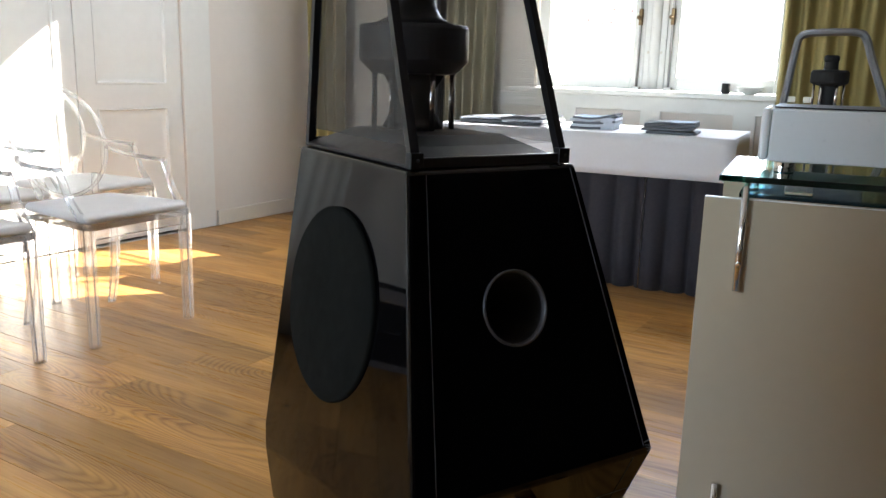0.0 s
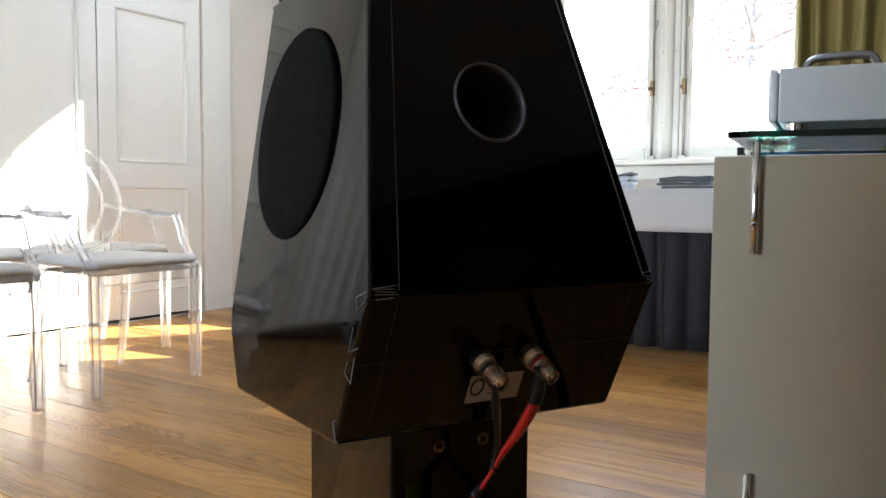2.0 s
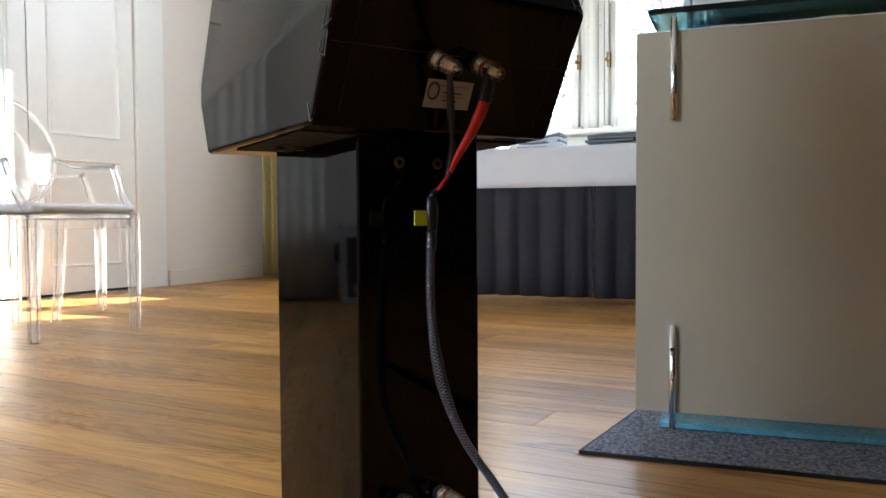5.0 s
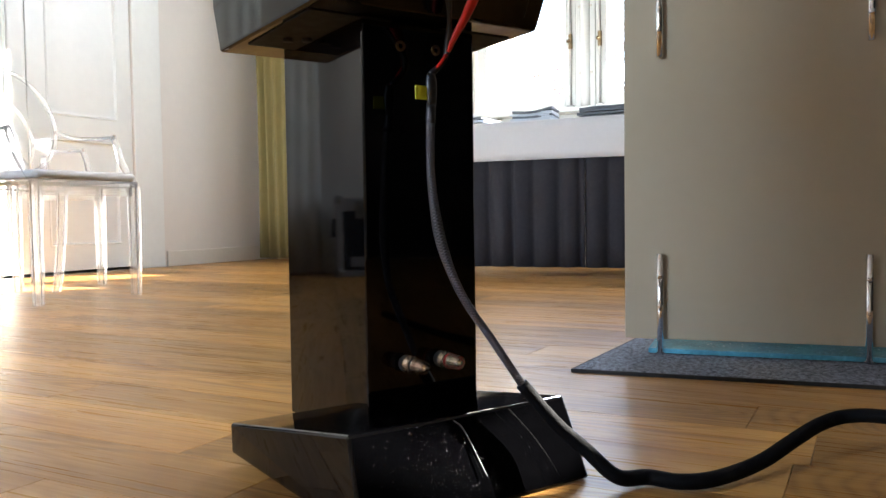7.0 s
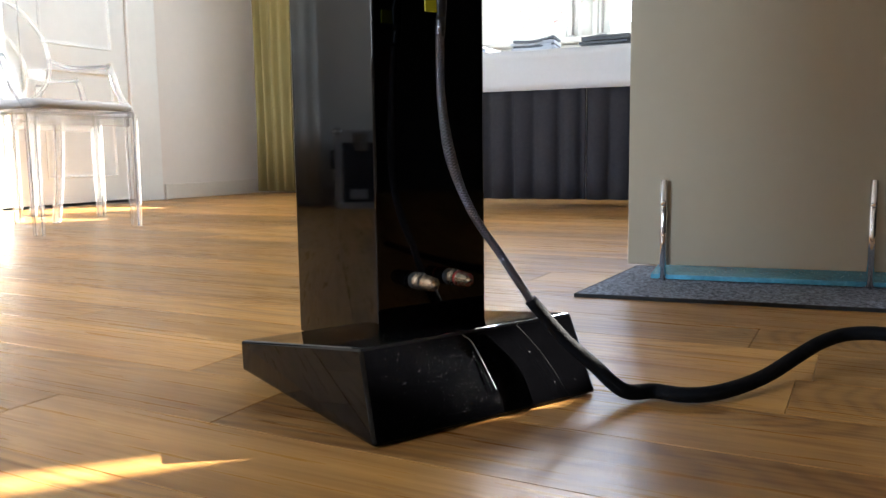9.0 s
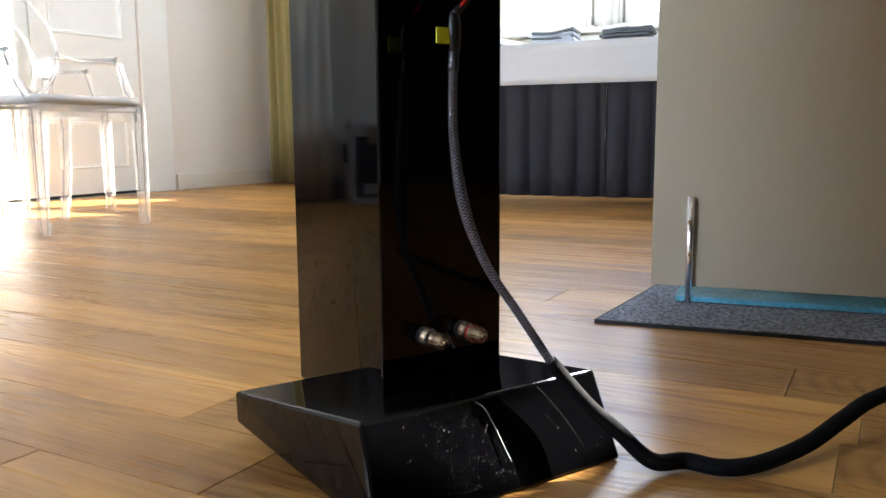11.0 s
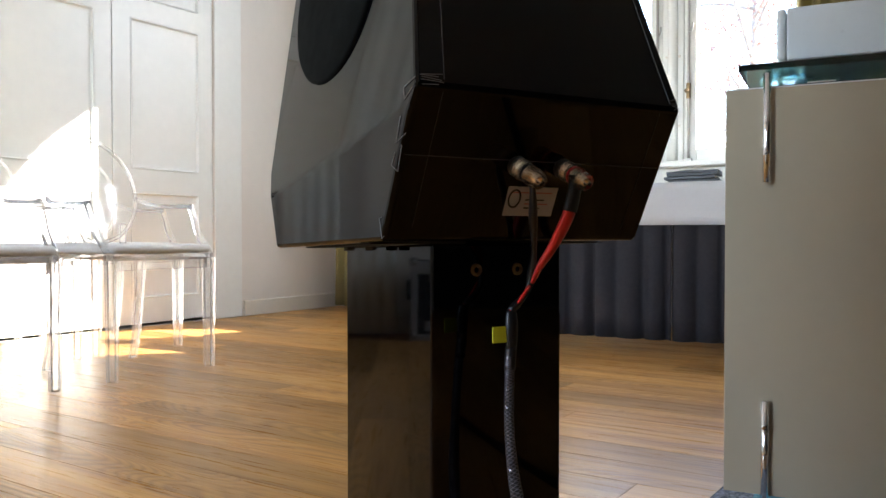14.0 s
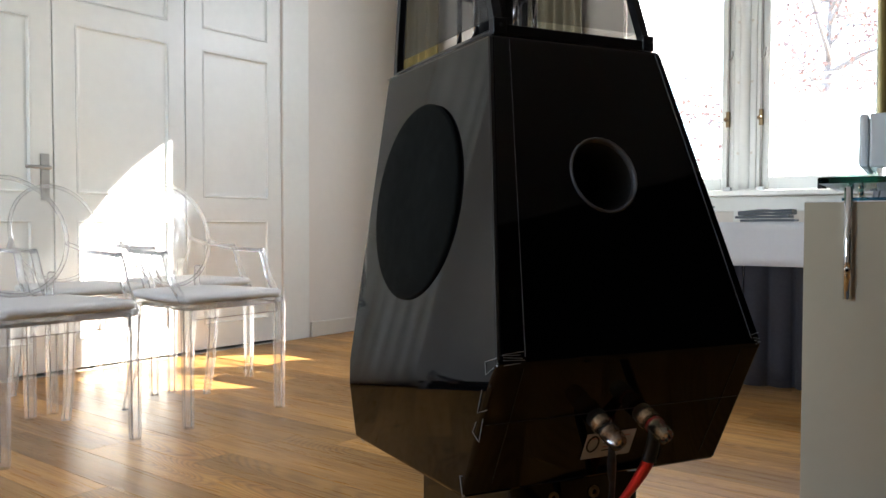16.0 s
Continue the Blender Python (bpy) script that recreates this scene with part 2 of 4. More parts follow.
SUBFLOOR = material("dark_joint", (0.07, 0.036, 0.016), 0.9)
BASE_PAINT = material("pale_beige_skirting_paint", (0.70, 0.66, 0.58), 0.5, spread=0.05)
# near-black puts the shade of door gaps and keyhole into the colour
GAP_SHADE = material("near_black_gap_shade", (0.02, 0.02, 0.02), 0.9)
ALU = material("brushed_aluminium", (0.45, 0.46, 0.48), 0.4, 0.3, spread=0.08)
STEEL = material("brushed_steel", (0.42, 0.41, 0.39), 0.38, 1.0, spread=0.08, stretch=(1, 1, 12))
ACRYLIC_SHEET = clear("clear_acrylic_sheet", (0.985, 0.99, 0.99), 1.35, 0.03, haze=0.01)
ACRYLIC = clear("clear_acrylic", (0.99, 0.995, 1.0), 1.36, 0.1, haze=0.13)
CLEAR_CAP = clear("clear_polycarbonate", (0.97, 0.95, 0.92), 1.58, 0.75, haze=0.02)
CUSHION = material("off_white_cushion_cloth", (0.66, 0.64, 0.61), 0.9, spread=0.06, bump=0.3, bump_scale=500)
LINEN = material("white_table_linen", (0.72, 0.72, 0.74), 0.85, spread=0.03, bump=0.25, bump_scale=350)
SKIRT = material("dark_grey_table_skirt_cloth", (0.023, 0.021, 0.027), 0.85, spread=0.15, bump=0.25, bump_scale=400)
MUSTARD = material("olive_mustard_curtain_cloth", (0.285, 0.235, 0.09), 0.85, spread=0.1, bump=0.2, bump_scale=300, stretch=(1, 1, 0.2))
OLIVE_GREY = material("grey_olive_curtain_cloth", (0.3, 0.28, 0.19), 0.85, spread=0.1, bump=0.2, bump_scale=300, stretch=(1, 1, 0.2))
GREY_CURTAIN = material("pale_grey_curtain_cloth", (0.76, 0.78, 0.74), 0.9, spread=0.06, bump=0.2, bump_scale=300)
MAG_DARK = material("slate_brochure_cover", (0.07, 0.08, 0.095), 0.4, spread=0.2)
MAG_LIGHT = material("brochure_page_edges", (0.6, 0.64, 0.7), 0.7, spread=0.1, scale=40, stretch=(1, 1, 20))
PANEL = material("glossy_greige_glass_panel", (0.41, 0.352, 0.258), 0.2, spread=0.02, scale=3, rough_var=0.25, coat=0.6)
PANEL_EDGE = material("polished_pale_edge", (0.72, 0.71, 0.68), 0.25)
GLASS_GREEN = clear("green_float_glass", (0.62, 0.86, 0.80), 1.5, 0.55)
GLASS_EDGE = clear("deep_green_glass_edge", (0.05, 0.24, 0.2), 1.5, 0.5)
GLASS_BLUE = clear("blue_filmed_glass", (0.30, 0.62, 0.80), 1.5, 0.35)
BLUE_FILM = material("pale_blue_protective_film", (0.10, 0.33, 0.45), 0.25, spread=0.35, scale=14, bump=0.5, bump_scale=90)
PANE = clear("window_glass", (0.97, 0.98, 0.98), 1.45, 0.0)
AMP_WHITE = material("pearl_white_painted_metal", (0.62, 0.64, 0.65), 0.3, spread=0.02)
RUG = material("charcoal_flecked_carpet", (0.17, 0.185, 0.22), 0.95, spread=1.3, scale=90, bump=1.0, bump_scale=190, stretch=(1.6, 1, 1), spec=0.1)
RUG_EDGE = material("black_carpet_binding", (0.012, 0.012, 0.013), 0.8)
BARK = material("grey_bark", (0.3, 0.26, 0.24), 0.9, spread=0.3)
LEAF = material("red_brown_autumn_leaves", (0.33, 0.19, 0.15), 0.7, spread=0.4, scale=2)
GROUND = material("pale_gravel", (0.42, 0.40, 0.36), 0.95, spread=0.2)
MESH = gauze("dark_perforated_screen", (0.03, 0.03, 0.033), 0.42, 420, 0.1)
MESH_SIDE = gauze("taupe_perforated_screen", (0.026, 0.024, 0.022), 0.42, 420, 0.44)


# ---- mesh helpers ----
def part(name, bm, mat, parent=None, label="", smooth=False, bevel=0.0, pane=False, m=None):
    """Links a bmesh as one mesh object under a thing or part."""
    bmesh.ops.recalc_face_normals(bm, faces=bm.faces)
    me = bpy.data.meshes.new(name)
    bm.to_mesh(me)
    bm.free()
    me.materials.append(mat)
    if smooth:
        me.shade_smooth()
    ob = new(name, me)
    if parent:
        ob.parent = parent
    if m is not None:
        ob.matrix_basis = m
    if label:
        ob["label"] = label
    if bevel:
        md = ob.modifiers.new("bevel", "BEVEL")
        md.width, md.segments, md.limit_method, md.angle_limit = bevel, 2, "ANGLE", radians(30)
    if pane:
        ob.visible_shadow = False
    return ob


def thing(name, m, label, category, group=""):
    ob = new(name)
    ob.matrix_world = m
    ob.empty_display_size = 0.05
    return tagged(ob, label, category, group)


def box(x0, x1, y0, y1, z0, z1, bm=None):
    bm = bm or bmesh.new()
    v = [bm.verts.new((x, y, z)) for z in (z0, z1) for y in (y0, y1) for x in (x0, x1)]
    for f in ((0, 2, 3, 1), (4, 5, 7, 6), (0, 1, 5, 4), (2, 6, 7, 3), (0, 4, 6, 2), (1, 3, 7, 5)):
        bm.faces.new([v[i] for i in f])
    return bm


def loft(rings, closed=False, caps=True, bm=None):
    """Skin over rings of equally many points."""
    bm = bm or bmesh.new()
    vs = [[bm.verts.new(p) for p in r] for r in rings]
    k = len(vs[0])
    pairs = list(zip(vs, vs[1:])) + ([(vs[-1], vs[0])] if closed else [])
    for a, b in pairs:
        for i in range(k):
            bm.faces.new((a[i], a[(i + 1) % k], b[(i + 1) % k], b[i]))
    if caps and not closed:
        bm.faces.new(vs[0][::-1]), bm.faces.new(vs[-1])
    return bm


def lathe(profile, segs=32, caps=True, bm=None):
    """Turned shape round z from (radius, height) pairs."""
    return loft([[(r * math.cos(2 * math.pi * i / segs), r * math.sin(2 * math.pi * i / segs), z) for i in range(segs)] for r, z in profile], caps=caps, bm=bm)


def smooth_line(points, per=8):
    """Catmull-Rom line through the points."""
    p = [Vector(q) for q in points]
    p = [2 * p[0] - p[1]] + p + [2 * p[-1] - p[-2]]
    out = []
    for i in range(1, len(p) - 2):
        for k in range(per):
            t = k / per
            a, b, c, d = p[i - 1], p[i], p[i + 1], p[i + 2]
            out.append(0.5 * ((2 * b) + (c - a) * t + (2 * a - 5 * b + 4 * c - d) * t * t + (3 * b - a - 3 * c + d) * t ** 3))
    return out + [p[-2]]


def sweep(line, radius, segs=10, flat=1.0, closed=False, caps=True, bm=None, flute=0.0):
    """Tube along a line; radius is a number or a function of 0..1; flat squeezes it; flute ribs it."""
    rings, up = [], Vector((0, 0, 1))
    n = len(line)
    side = None
    for i, p in enumerate(line):
        if closed:
            d = (line[(i + 1) % n] - line[i - 1]).normalized()
        else:
            d = (line[min(i + 1, n - 1)] - line[max(i - 1, 0)]).normalized()
        if side is None:
            side = d.cross(up if abs(d.z) < 0.95 else Vector((0, 1, 0))).normalized()
        side = (side - d * side.dot(d)).normalized()
        other = d.cross(side)
        r = radius(i / max(1, n - 1)) if callable(radius) else radius
        ring = []
        for k in range(segs):
            a = 2 * math.pi * (k + 0.5) / segs
            q = r * (1 - (flute if k % 2 else 0))
            ring.append(p + side * math.cos(a) * q + other * math.sin(a) * q * flat)
        rings.append(ring)
    return loft(rings, closed, caps, bm)


def holed(outer, holes, to3d):
    """A flat face with holes; the outlines are lists of 2D points."""
    bm = bmesh.new()
    edges = []
    for line in [outer] + holes:
        v = [bm.verts.new(to3d(*p)) for p in line]
        edges += [bm.edges.new((v[i], v[(i + 1) % len(v)])) for i in range(len(v))]
    bmesh.ops.triangle_fill(bm, use_beauty=True, use_dissolve=False, edges=edges)
    return bm


def thicken(bm, by):
    """Extrudes all faces along a vector into a solid."""
    r = bmesh.ops.extrude_face_region(bm, geom=bm.faces[:])
    bmesh.ops.translate(bm, vec=by, verts=[g for g in r["geom"] if isinstance(g, bmesh.types.BMVert)])
    return bm


# ---- the room ----
ROOM_S, ROOM_R, ROOM_H = 8.6, 7.4, 3.6


def structure(name, bm, mat, label="", bevel=0.0, m=ROOM):
    return tagged(part(name, bm, mat, None, label, bevel=bevel, m=m), kind="structure", label=label)


def arch(s0, s1, z0, z1, rise, n=14):
    """Outline of an opening with a segmental arched head."""
    pts = [(s0, z0), (s1, z0)]
    for i in range(n + 1):
        a = math.pi * i / n
        pts.append(((s0 + s1) / 2 + (s1 - s0) / 2 * math.cos(a), z1 - rise + rise * math.sin(a)))
    return pts


WINDOWS = [(1.78, 3.26)]
WALL_EDGE = [(-0.3, -0.1), (ROOM_S + 0.3, -0.1), (ROOM_S + 0.3, ROOM_H + 0.1), (-0.3, ROOM_H + 0.1)]
# unseen opening added to let in the sun streak by the foot
STREAK_HOLE = [(7.0, 1.0), (8.55, 1.0), (8.55, 3.58), (7.0, 3.58)]
inner = arch(*WINDOWS[0], 0.935, 2.98, 0.74)
outer = inner[:1] + [(4.05, 0.935), (4.05, 2.2), (WINDOWS[0][1], 2.2)] + inner[2:]      # low notch added out of view, lets sun reach the floor
structure("wall_north", thicken(holed(WALL_EDGE, [inner, STREAK_HOLE], lambda s, z: (s, 0, z)), (0, 0.12, 0)), WALL, "warm white plaster wall with a deep arched window opening")
structure("wall_north_outer", thicken(holed(WALL_EDGE, [outer, STREAK_HOLE], lambda s, z: (s, 0.12, z)), (0, 0.58, 0)), WALL, "outer part of the thick window wall with an added low notch that lets sun in")
door_wall = holed([(-ROOM_R - 0.3, -0.1), (0, -0.1), (0, ROOM_H + 0.1), (-ROOM_R - 0.3, ROOM_H + 0.1)],
                  [[(-3.42, 0.0), (-1.193, 0.0), (-1.193, 2.45), (-3.42, 2.45)]], lambda y, z: (0, y, z))
structure("wall_west", thicken(door_wall, (-0.3, 0, 0)), WALL, "warm white plaster wall with a wide folding door")
# added board, coloured as the shade seen through the door gaps
structure("wall_west_backing", box(-0.36, -0.3, -3.6, -1.0, -0.1, 2.6), GAP_SHADE, "near-black board in place of the shade behind the folding door")
structure("wall_east", box(ROOM_S, ROOM_S + 0.3, -ROOM_R, 0, -0.1, ROOM_H + 0.1), DARK_WALL, "plain unseen wall, coloured dark in place of the dim room end")
# opening added out of view, only to let fill light in
SOUTH = [(0.5, 2.2)]
south = holed([(0, -0.1), (ROOM_S, -0.1), (ROOM_S, ROOM_H + 0.1), (0, ROOM_H + 0.1)],
              [[(a, 0.9), (b, 0.9), (b, 2.6), (a, 2.6)] for a, b in SOUTH], lambda s, z: (s, -ROOM_R - 0.3, z))
structure("wall_south", thicken(south, (0, 0.3, 0)), WALL, "plain warm white plaster wall with an added unseen opening for fill light")
structure("ceiling", box(-0.3, ROOM_S + 0.3, -ROOM_R - 0.3, 0.7, ROOM_H, ROOM_H + 0.2), CEILING, "plain white ceiling")
floor = structure("floor", box(0, ROOM_S, -ROOM_R, 0, -0.08, -0.012), SUBFLOOR, "oiled oak plank floor with fine dark joints")
for name, y0, y1 in (("baseboard", -0.96, -0.02), ("baseboard", -ROOM_R, -3.55)):
    structure(name, box(0.0, 0.018, y0, y1, 0.0, 0.1), BASE_PAINT, "pale beige painted skirting board", 0.004)
structure("baseboard", box(0.02, 1.6, -0.018, 0.0, 0.0, 0.1), BASE_PAINT, "pale beige painted skirting board", 0.004)

# panelled folding door with its casing
casing = box(0.0, 0.009, -1.193, -0.975, 0.0, 2.65)
box(0.0, 0.009, -3.62, -3.42, 0.0, 2.65, casing)
box(0.0, 0.009, -3.42, -1.193, 2.45, 2.65, casing)
structure("trim", casing, PAINT, "white painted door casing", 0.004)


def door_leaf(y0, y1, handle=False):
    """One leaf, with rails and stiles proud of three fielded panels. y0 < y1."""
    leaf = thing("door_1", ROOM, "white painted panelled folding door leaf, closed", "door", "folding door leaves")
    leaf["kind"] = "structure"
    g = 0.003
    y0, y1 = y0 + g, y1 - g
    a, b = y0 + 0.115, y1 - 0.105
    bands = ((0.16, 0.775), (0.905, 1.765), (1.885, 2.34))
    hole = [[(a, z0), (b, z0), (b, z1), (a, z1)] for z0, z1 in bands]
    bm = holed([(y0, 0.018), (y1, 0.018), (y1, 2.445), (y0, 2.445)], hole, lambda y, z: (-0.012, y, z))
    part("leaf_frame", thicken(bm, (-0.03, 0, 0)), PAINT, leaf, bevel=0.003)
    for z0, z1 in bands:
        rings = []
        for inset, depth in ((0, -0.012), (0.008, -0.008), (0.016, -0.022), (0.03, -0.024)):
            rings.append([(depth, a + inset, z0 + inset), (depth, b - inset, z0 + inset), (depth, b - inset, z1 - inset), (depth, a + inset, z1 - inset)])
        bm = loft(rings, caps=False)
        bm.faces.new([bm.verts.new(p) for p in rings[-1]])
        part("door_panel", bm, PAINT, leaf)
    if handle:
        h = part("handle_plate", box(-0.012, -0.002, y1 - 0.065, y1 - 0.022, 0.87, 1.10), STEEL, leaf, "brushed steel long plate", bevel=0.002)
        part("lever", sweep(smooth_line([(0.0, y1 - 0.043, 1.03), (0.045, y1 - 0.043, 1.03), (0.05, y1 - 0.06, 1.03), (0.05, y1 - 0.16, 1.03)], 5), 0.0095, 10), STEEL, h, "brushed steel lever", True)
        part("keyhole", lathe([(0.006, 0), (0.006, 0.002)], 12), GAP_SHADE, h, m=pose(-0.0015, y1 - 0.043, 0.92, 0, 90, 0))
    return leaf


door_leaf(-1.903, -1.193)
door_leaf(-2.664, -1.903)
door_leaf(-3.42, -2.664, True)


# ---- windows ----
def frame_ring(s0, s1, z0, z1, w, y0, y1, bm=None):
    bm = box(s0, s0 + w, y0, y1, z0, z1, bm)
    box(s1 - w, s1, y0, y1, z0, z1, bm)
    box(s0 + w, s1 - w, y0, y1, z0, z0 + w, bm)
    return box(s0 + w, s1 - w, y0, y1, z1 - w, z1, bm)


def build_window(i, s0, s1):
    win = tagged(thing("window_%d" % i, ROOM, "white painted double casement window with brass bolts", "window"), kind="structure")
    mid = (s0 + s1) / 2
    part("window_frame", box(mid - 0.062, mid + 0.062, 0.012, 0.1, 0.95, 3.0), PAINT, win, bevel=0.006)
    bm = sweep(smooth_line([(mid, 0.012, 0.96), (mid, 0.012, 2.97)], 2), 0.03, 12, 0.8)
    part("centre_bead", bm, PAINT, win, smooth=True)
    for k, (a, b) in enumerate(((s0 + 0.01, mid - 0.062), (mid + 0.062, s1 - 0.01))):
        fr = part("casement_frame", frame_ring(a, b, 0.952, 3.05, 0.072, 0.02, 0.066), PAINT, win, bevel=0.006)
        part("pane", box(a + 0.07, b - 0.07, 0.04, 0.044, 1.02, 2.98), PANE, fr, pane=True)
        x = b - 0.03 if k == 0 else a + 0.03
        rod = part("bolt_rod", sweep([Vector((x, 0.008, 0.965)), Vector((x, 0.008, 2.8))], 0.007, 8), STEEL, win, "dark steel espagnolette rod", True)
        part("lock_case", box(x - 0.011, x + 0.011, -0.004, 0.016, 1.31, 1.40), BRASS, rod, "aged brass lock case", bevel=0.004)
        part("knob", lathe([(0.005, 0), (0.005, 0.014), (0.01, 0.018), (0.012, 0.026), (0.008, 0.032), (0.003, 0.033)], 16), BRASS, rod, "brass knob", True, m=pose(x, -0.01, 1.35, 90, 0, 0))
        part("bolt_keep", box(x - 0.022, x + 0.022, -0.012, 0.02, 0.948, 0.968), STEEL, rod, "dark steel keep", bevel=0.002)
        for z in (1.69, 2.1):
            part("hook", sweep(smooth_line([(x, 0.0, z), (x + 0.018, -0.02, z - 0.005), (x + 0.03, -0.022, z + 0.02), (x + 0.03, -0.022, z + 0.045)], 4), 0.0045, 8), STEEL, win, smooth=True)
        for z in (1.16, 1.56, 1.9):
            part("screw_cap", lathe([(0.008, 0), (0.007, 0.003)], 10), BASE_PAINT, win, m=pose(x + (0.055 if k == 0 else -0.055), 0.012, z, 90, 0, 0))
    out = part("outer_frame", frame_ring(s0, 4.04, 0.952, 3.05, 0.035, 0.62, 0.65), PAINT, win, bevel=0.004)
    for z in (1.62, 1.67, 2.2):
        part("glazing_bar", box(s0 + 0.03, 4.01, 0.63, 0.638, z - 0.005, z + 0.005), PAINT, out)
    sill = box(s0 - 0.12, s1 + 0.12, -0.11, 0.69, 0.915, 0.945)
    part("window_sill", sill, PAINT, win, "white painted sill", bevel=0.006)
    return win


# unseen sheet, its gap cut to shape the sun streak on the floor
streak_sheet = holed([(6.95, 0.95), (8.45, 0.95), (8.45, 3.55), (6.95, 3.55)], [[(7.295, 2.50), (7.385, 2.55), (7.408, 2.62), (7.414, 2.69), (7.445, 2.85), (7.445, 2.98), (7.372, 2.98), (7.378, 2.80), (7.388, 2.70), (7.36, 2.65), (7.295, 2.60)]], lambda s, z: (s, -0.03, z))
structure("window_2", thicken(streak_sheet, (0, 0.006, 0)), DARK_WALL, "unseen dark sheet over an inferred window, gap cut to shape the sun streak")
for i, (a, b) in enumerate(WINDOWS):
    build_window(i + 1, a, b)
# panelled apron below the sill
bm = holed([(1.45, 0.0), (3.6, 0.0), (3.6, 0.913), (1.45, 0.913)], [[(1.55 + 0.52 * k, 0.15), (1.95 + 0.52 * k, 0.15), (1.95 + 0.52 * k, 0.83), (1.55 + 0.52 * k, 0.83)] for k in range(4)], lambda s, z: (s, -0.012, z))
structure("trim_apron", thicken(bm, (0, 0.010, 0)), PAINT, "white painted panelled apron under the window sill", 0.004)


# ---- outside ----
structure("ground", box(-60, 60, 0.8, 90, -1.3, -1.2), GROUND, "pale gravel ground outside")


def build_tree(x, y, h, seed):
    rnd = random.Random(seed)
    tree = thing("tree", ROOM @ pose(x, y, -1.2), "bare-limbed tree with thin red-brown autumn leaves", "tree", "trees outside the window")
    trunk = sweep(smooth_line([(0, 0, 0), (0.06, 0.03, h * 0.3), (-0.05, 0.1, h * 0.6), (0.05, 0, h)], 5), lambda t: 0.16 * (1 - 0.8 * t), 9)
    tips = []
    for k in range(22):
        z = h * rnd.uniform(0.22, 0.97)
        a, ln = rnd.uniform(0, 6.28), h * rnd.uniform(0.18, 0.4)
        base = Vector((0, 0.03, z))
        end = base + Vector((math.cos(a) * ln, math.sin(a) * ln, ln * rnd.uniform(0.1, 0.7)))
        midp = (base + end) / 2 + Vector((0, 0, rnd.uniform(-0.1, 0.2)))
        sweep(smooth_line([base, midp, end], 4), lambda t: 0.05 * (1 - 0.85 * t), 6, bm=trunk)
        tips += [base.lerp(end, q) for q in (0.4, 0.55, 0.7, 0.85, 1.0)]
    part("trunk", trunk, BARK, tree, smooth=True)
    crown = bmesh.new()
    for t in tips:
        for k in range(30):
            c = t + Vector((rnd.gauss(0, 0.33), rnd.gauss(0, 0.33), rnd.gauss(0, 0.3)))
            u = Vector((rnd.gauss(0, 1), rnd.gauss(0, 1), rnd.gauss(0, 1))).normalized() * rnd.uniform(0.025, 0.06)
            w = u.orthogonal() * 0.7
            crown.faces.new([crown.verts.new(c + q) for q in (u, w, -u, -w * 0.8)])
    part("crown", crown, LEAF, tree)


build_tree(3.9, 13.5, 8.0, 3)
build_tree(0.2, 12.5, 7.5, 5)
build_tree(7.4, 15.5, 8.5, 8)
build_tree(1.9, 17.0, 9.0, 13)


# ---- curtains ----
def curtain(s0, s1, y, mat, label, folds, depth=0.05, top=2.95, m=ROOM, seed=0):
    """A hanging cloth with uneven folds, closed as a thin solid."""
    rnd = random.Random(seed)
    c = thing("curtain", m, label, "curtain")
    n = folds * 10
    ph = [rnd.uniform(-0.5, 0.5) for _ in range(folds + 2)]
    def row(z, off):
        out = []
        for i in range(n + 1):
            q = i / n * folds
            k = int(q)
            a = 2 * math.pi * q + ph[k] * (q - k) + ph[k] * 0.5
            out.append((s0 + (s1 - s0) * i / n + 0.012 * math.sin(z * 1.7 + q), y - depth * (0.8 + 0.25 * math.sin(q * 2.3)) * math.sin(a) * (0.75 + 0.25 * (top - z) / top) + off, z))
        return out
    rings = [row(z, 0) + row(z, 0.006)[::-1] for z in (0.015, 0.5, 1.1, 1.7, 2.3, top)]
    part("cloth", loft(rings), mat, c, smooth=True)
    part("rail", sweep([Vector((s0 - 0.05, y, top + 0.02)), Vector((s1 + 0.05, y, top + 0.02))], 0.012, 10), STEEL, c, "steel curtain rail", True)
    return c


curtain(0.06, 0.40, -0.12, MUSTARD, "olive-mustard floor-length curtain hanging in the corner", 4, 0.03, seed=1)
curtain(1.14, 1.54, -0.1, OLIVE_GREY, "grey-olive floor-length curtain drawn beside the window", 6, 0.04, seed=2)
curtain(3.2, 4.3, -0.1, MUSTARD, "olive-mustard floor-length curtain drawn beside the window", 11, 0.05, seed=3)
curtain(-3.95, -3.65, 0.0, GREY_CURTAIN, "pale grey floor-length curtain hanging along the wall", 4, 0.004, m=ROOM @ pose(0.09, 0, 0, 0, 0, 90), seed=4)

# ---- black flight case by the wall ----
case = thing("flight_case", ROOM @ pose(0.19, -4.32, 0), "black flight case with aluminium edges standing on the floor", "case")
part("body", box(-0.1, 0.1, -0.3, 0.3, 0.006, 0.4), DULL_BLACK, case, bevel=0.004)
for y in (-0.285, 0.285):
    for x in (-0.085, 0.085):
        part("corner_strip", box(x - 0.018, x + 0.018, y - 0.018, y + 0.018, 0.02, 0.39), ALU, case, "aluminium corner strip", bevel=0.003)
        for z in (0.018, 0.392):
            part("corner_ball", lathe([(0.004, -0.024), (0.02, -0.016), (0.027, 0.0), (0.02, 0.016), (0.004, 0.024)], 14), STEEL, case, "steel ball corner", True, m=pose(x, y, z + (0.006 if z < 0.1 else 0)))
part("lid_strip", box(-0.104, 0.104, -0.304, 0.304, 0.335, 0.40), ALU, case, "aluminium lid edging", bevel=0.002)
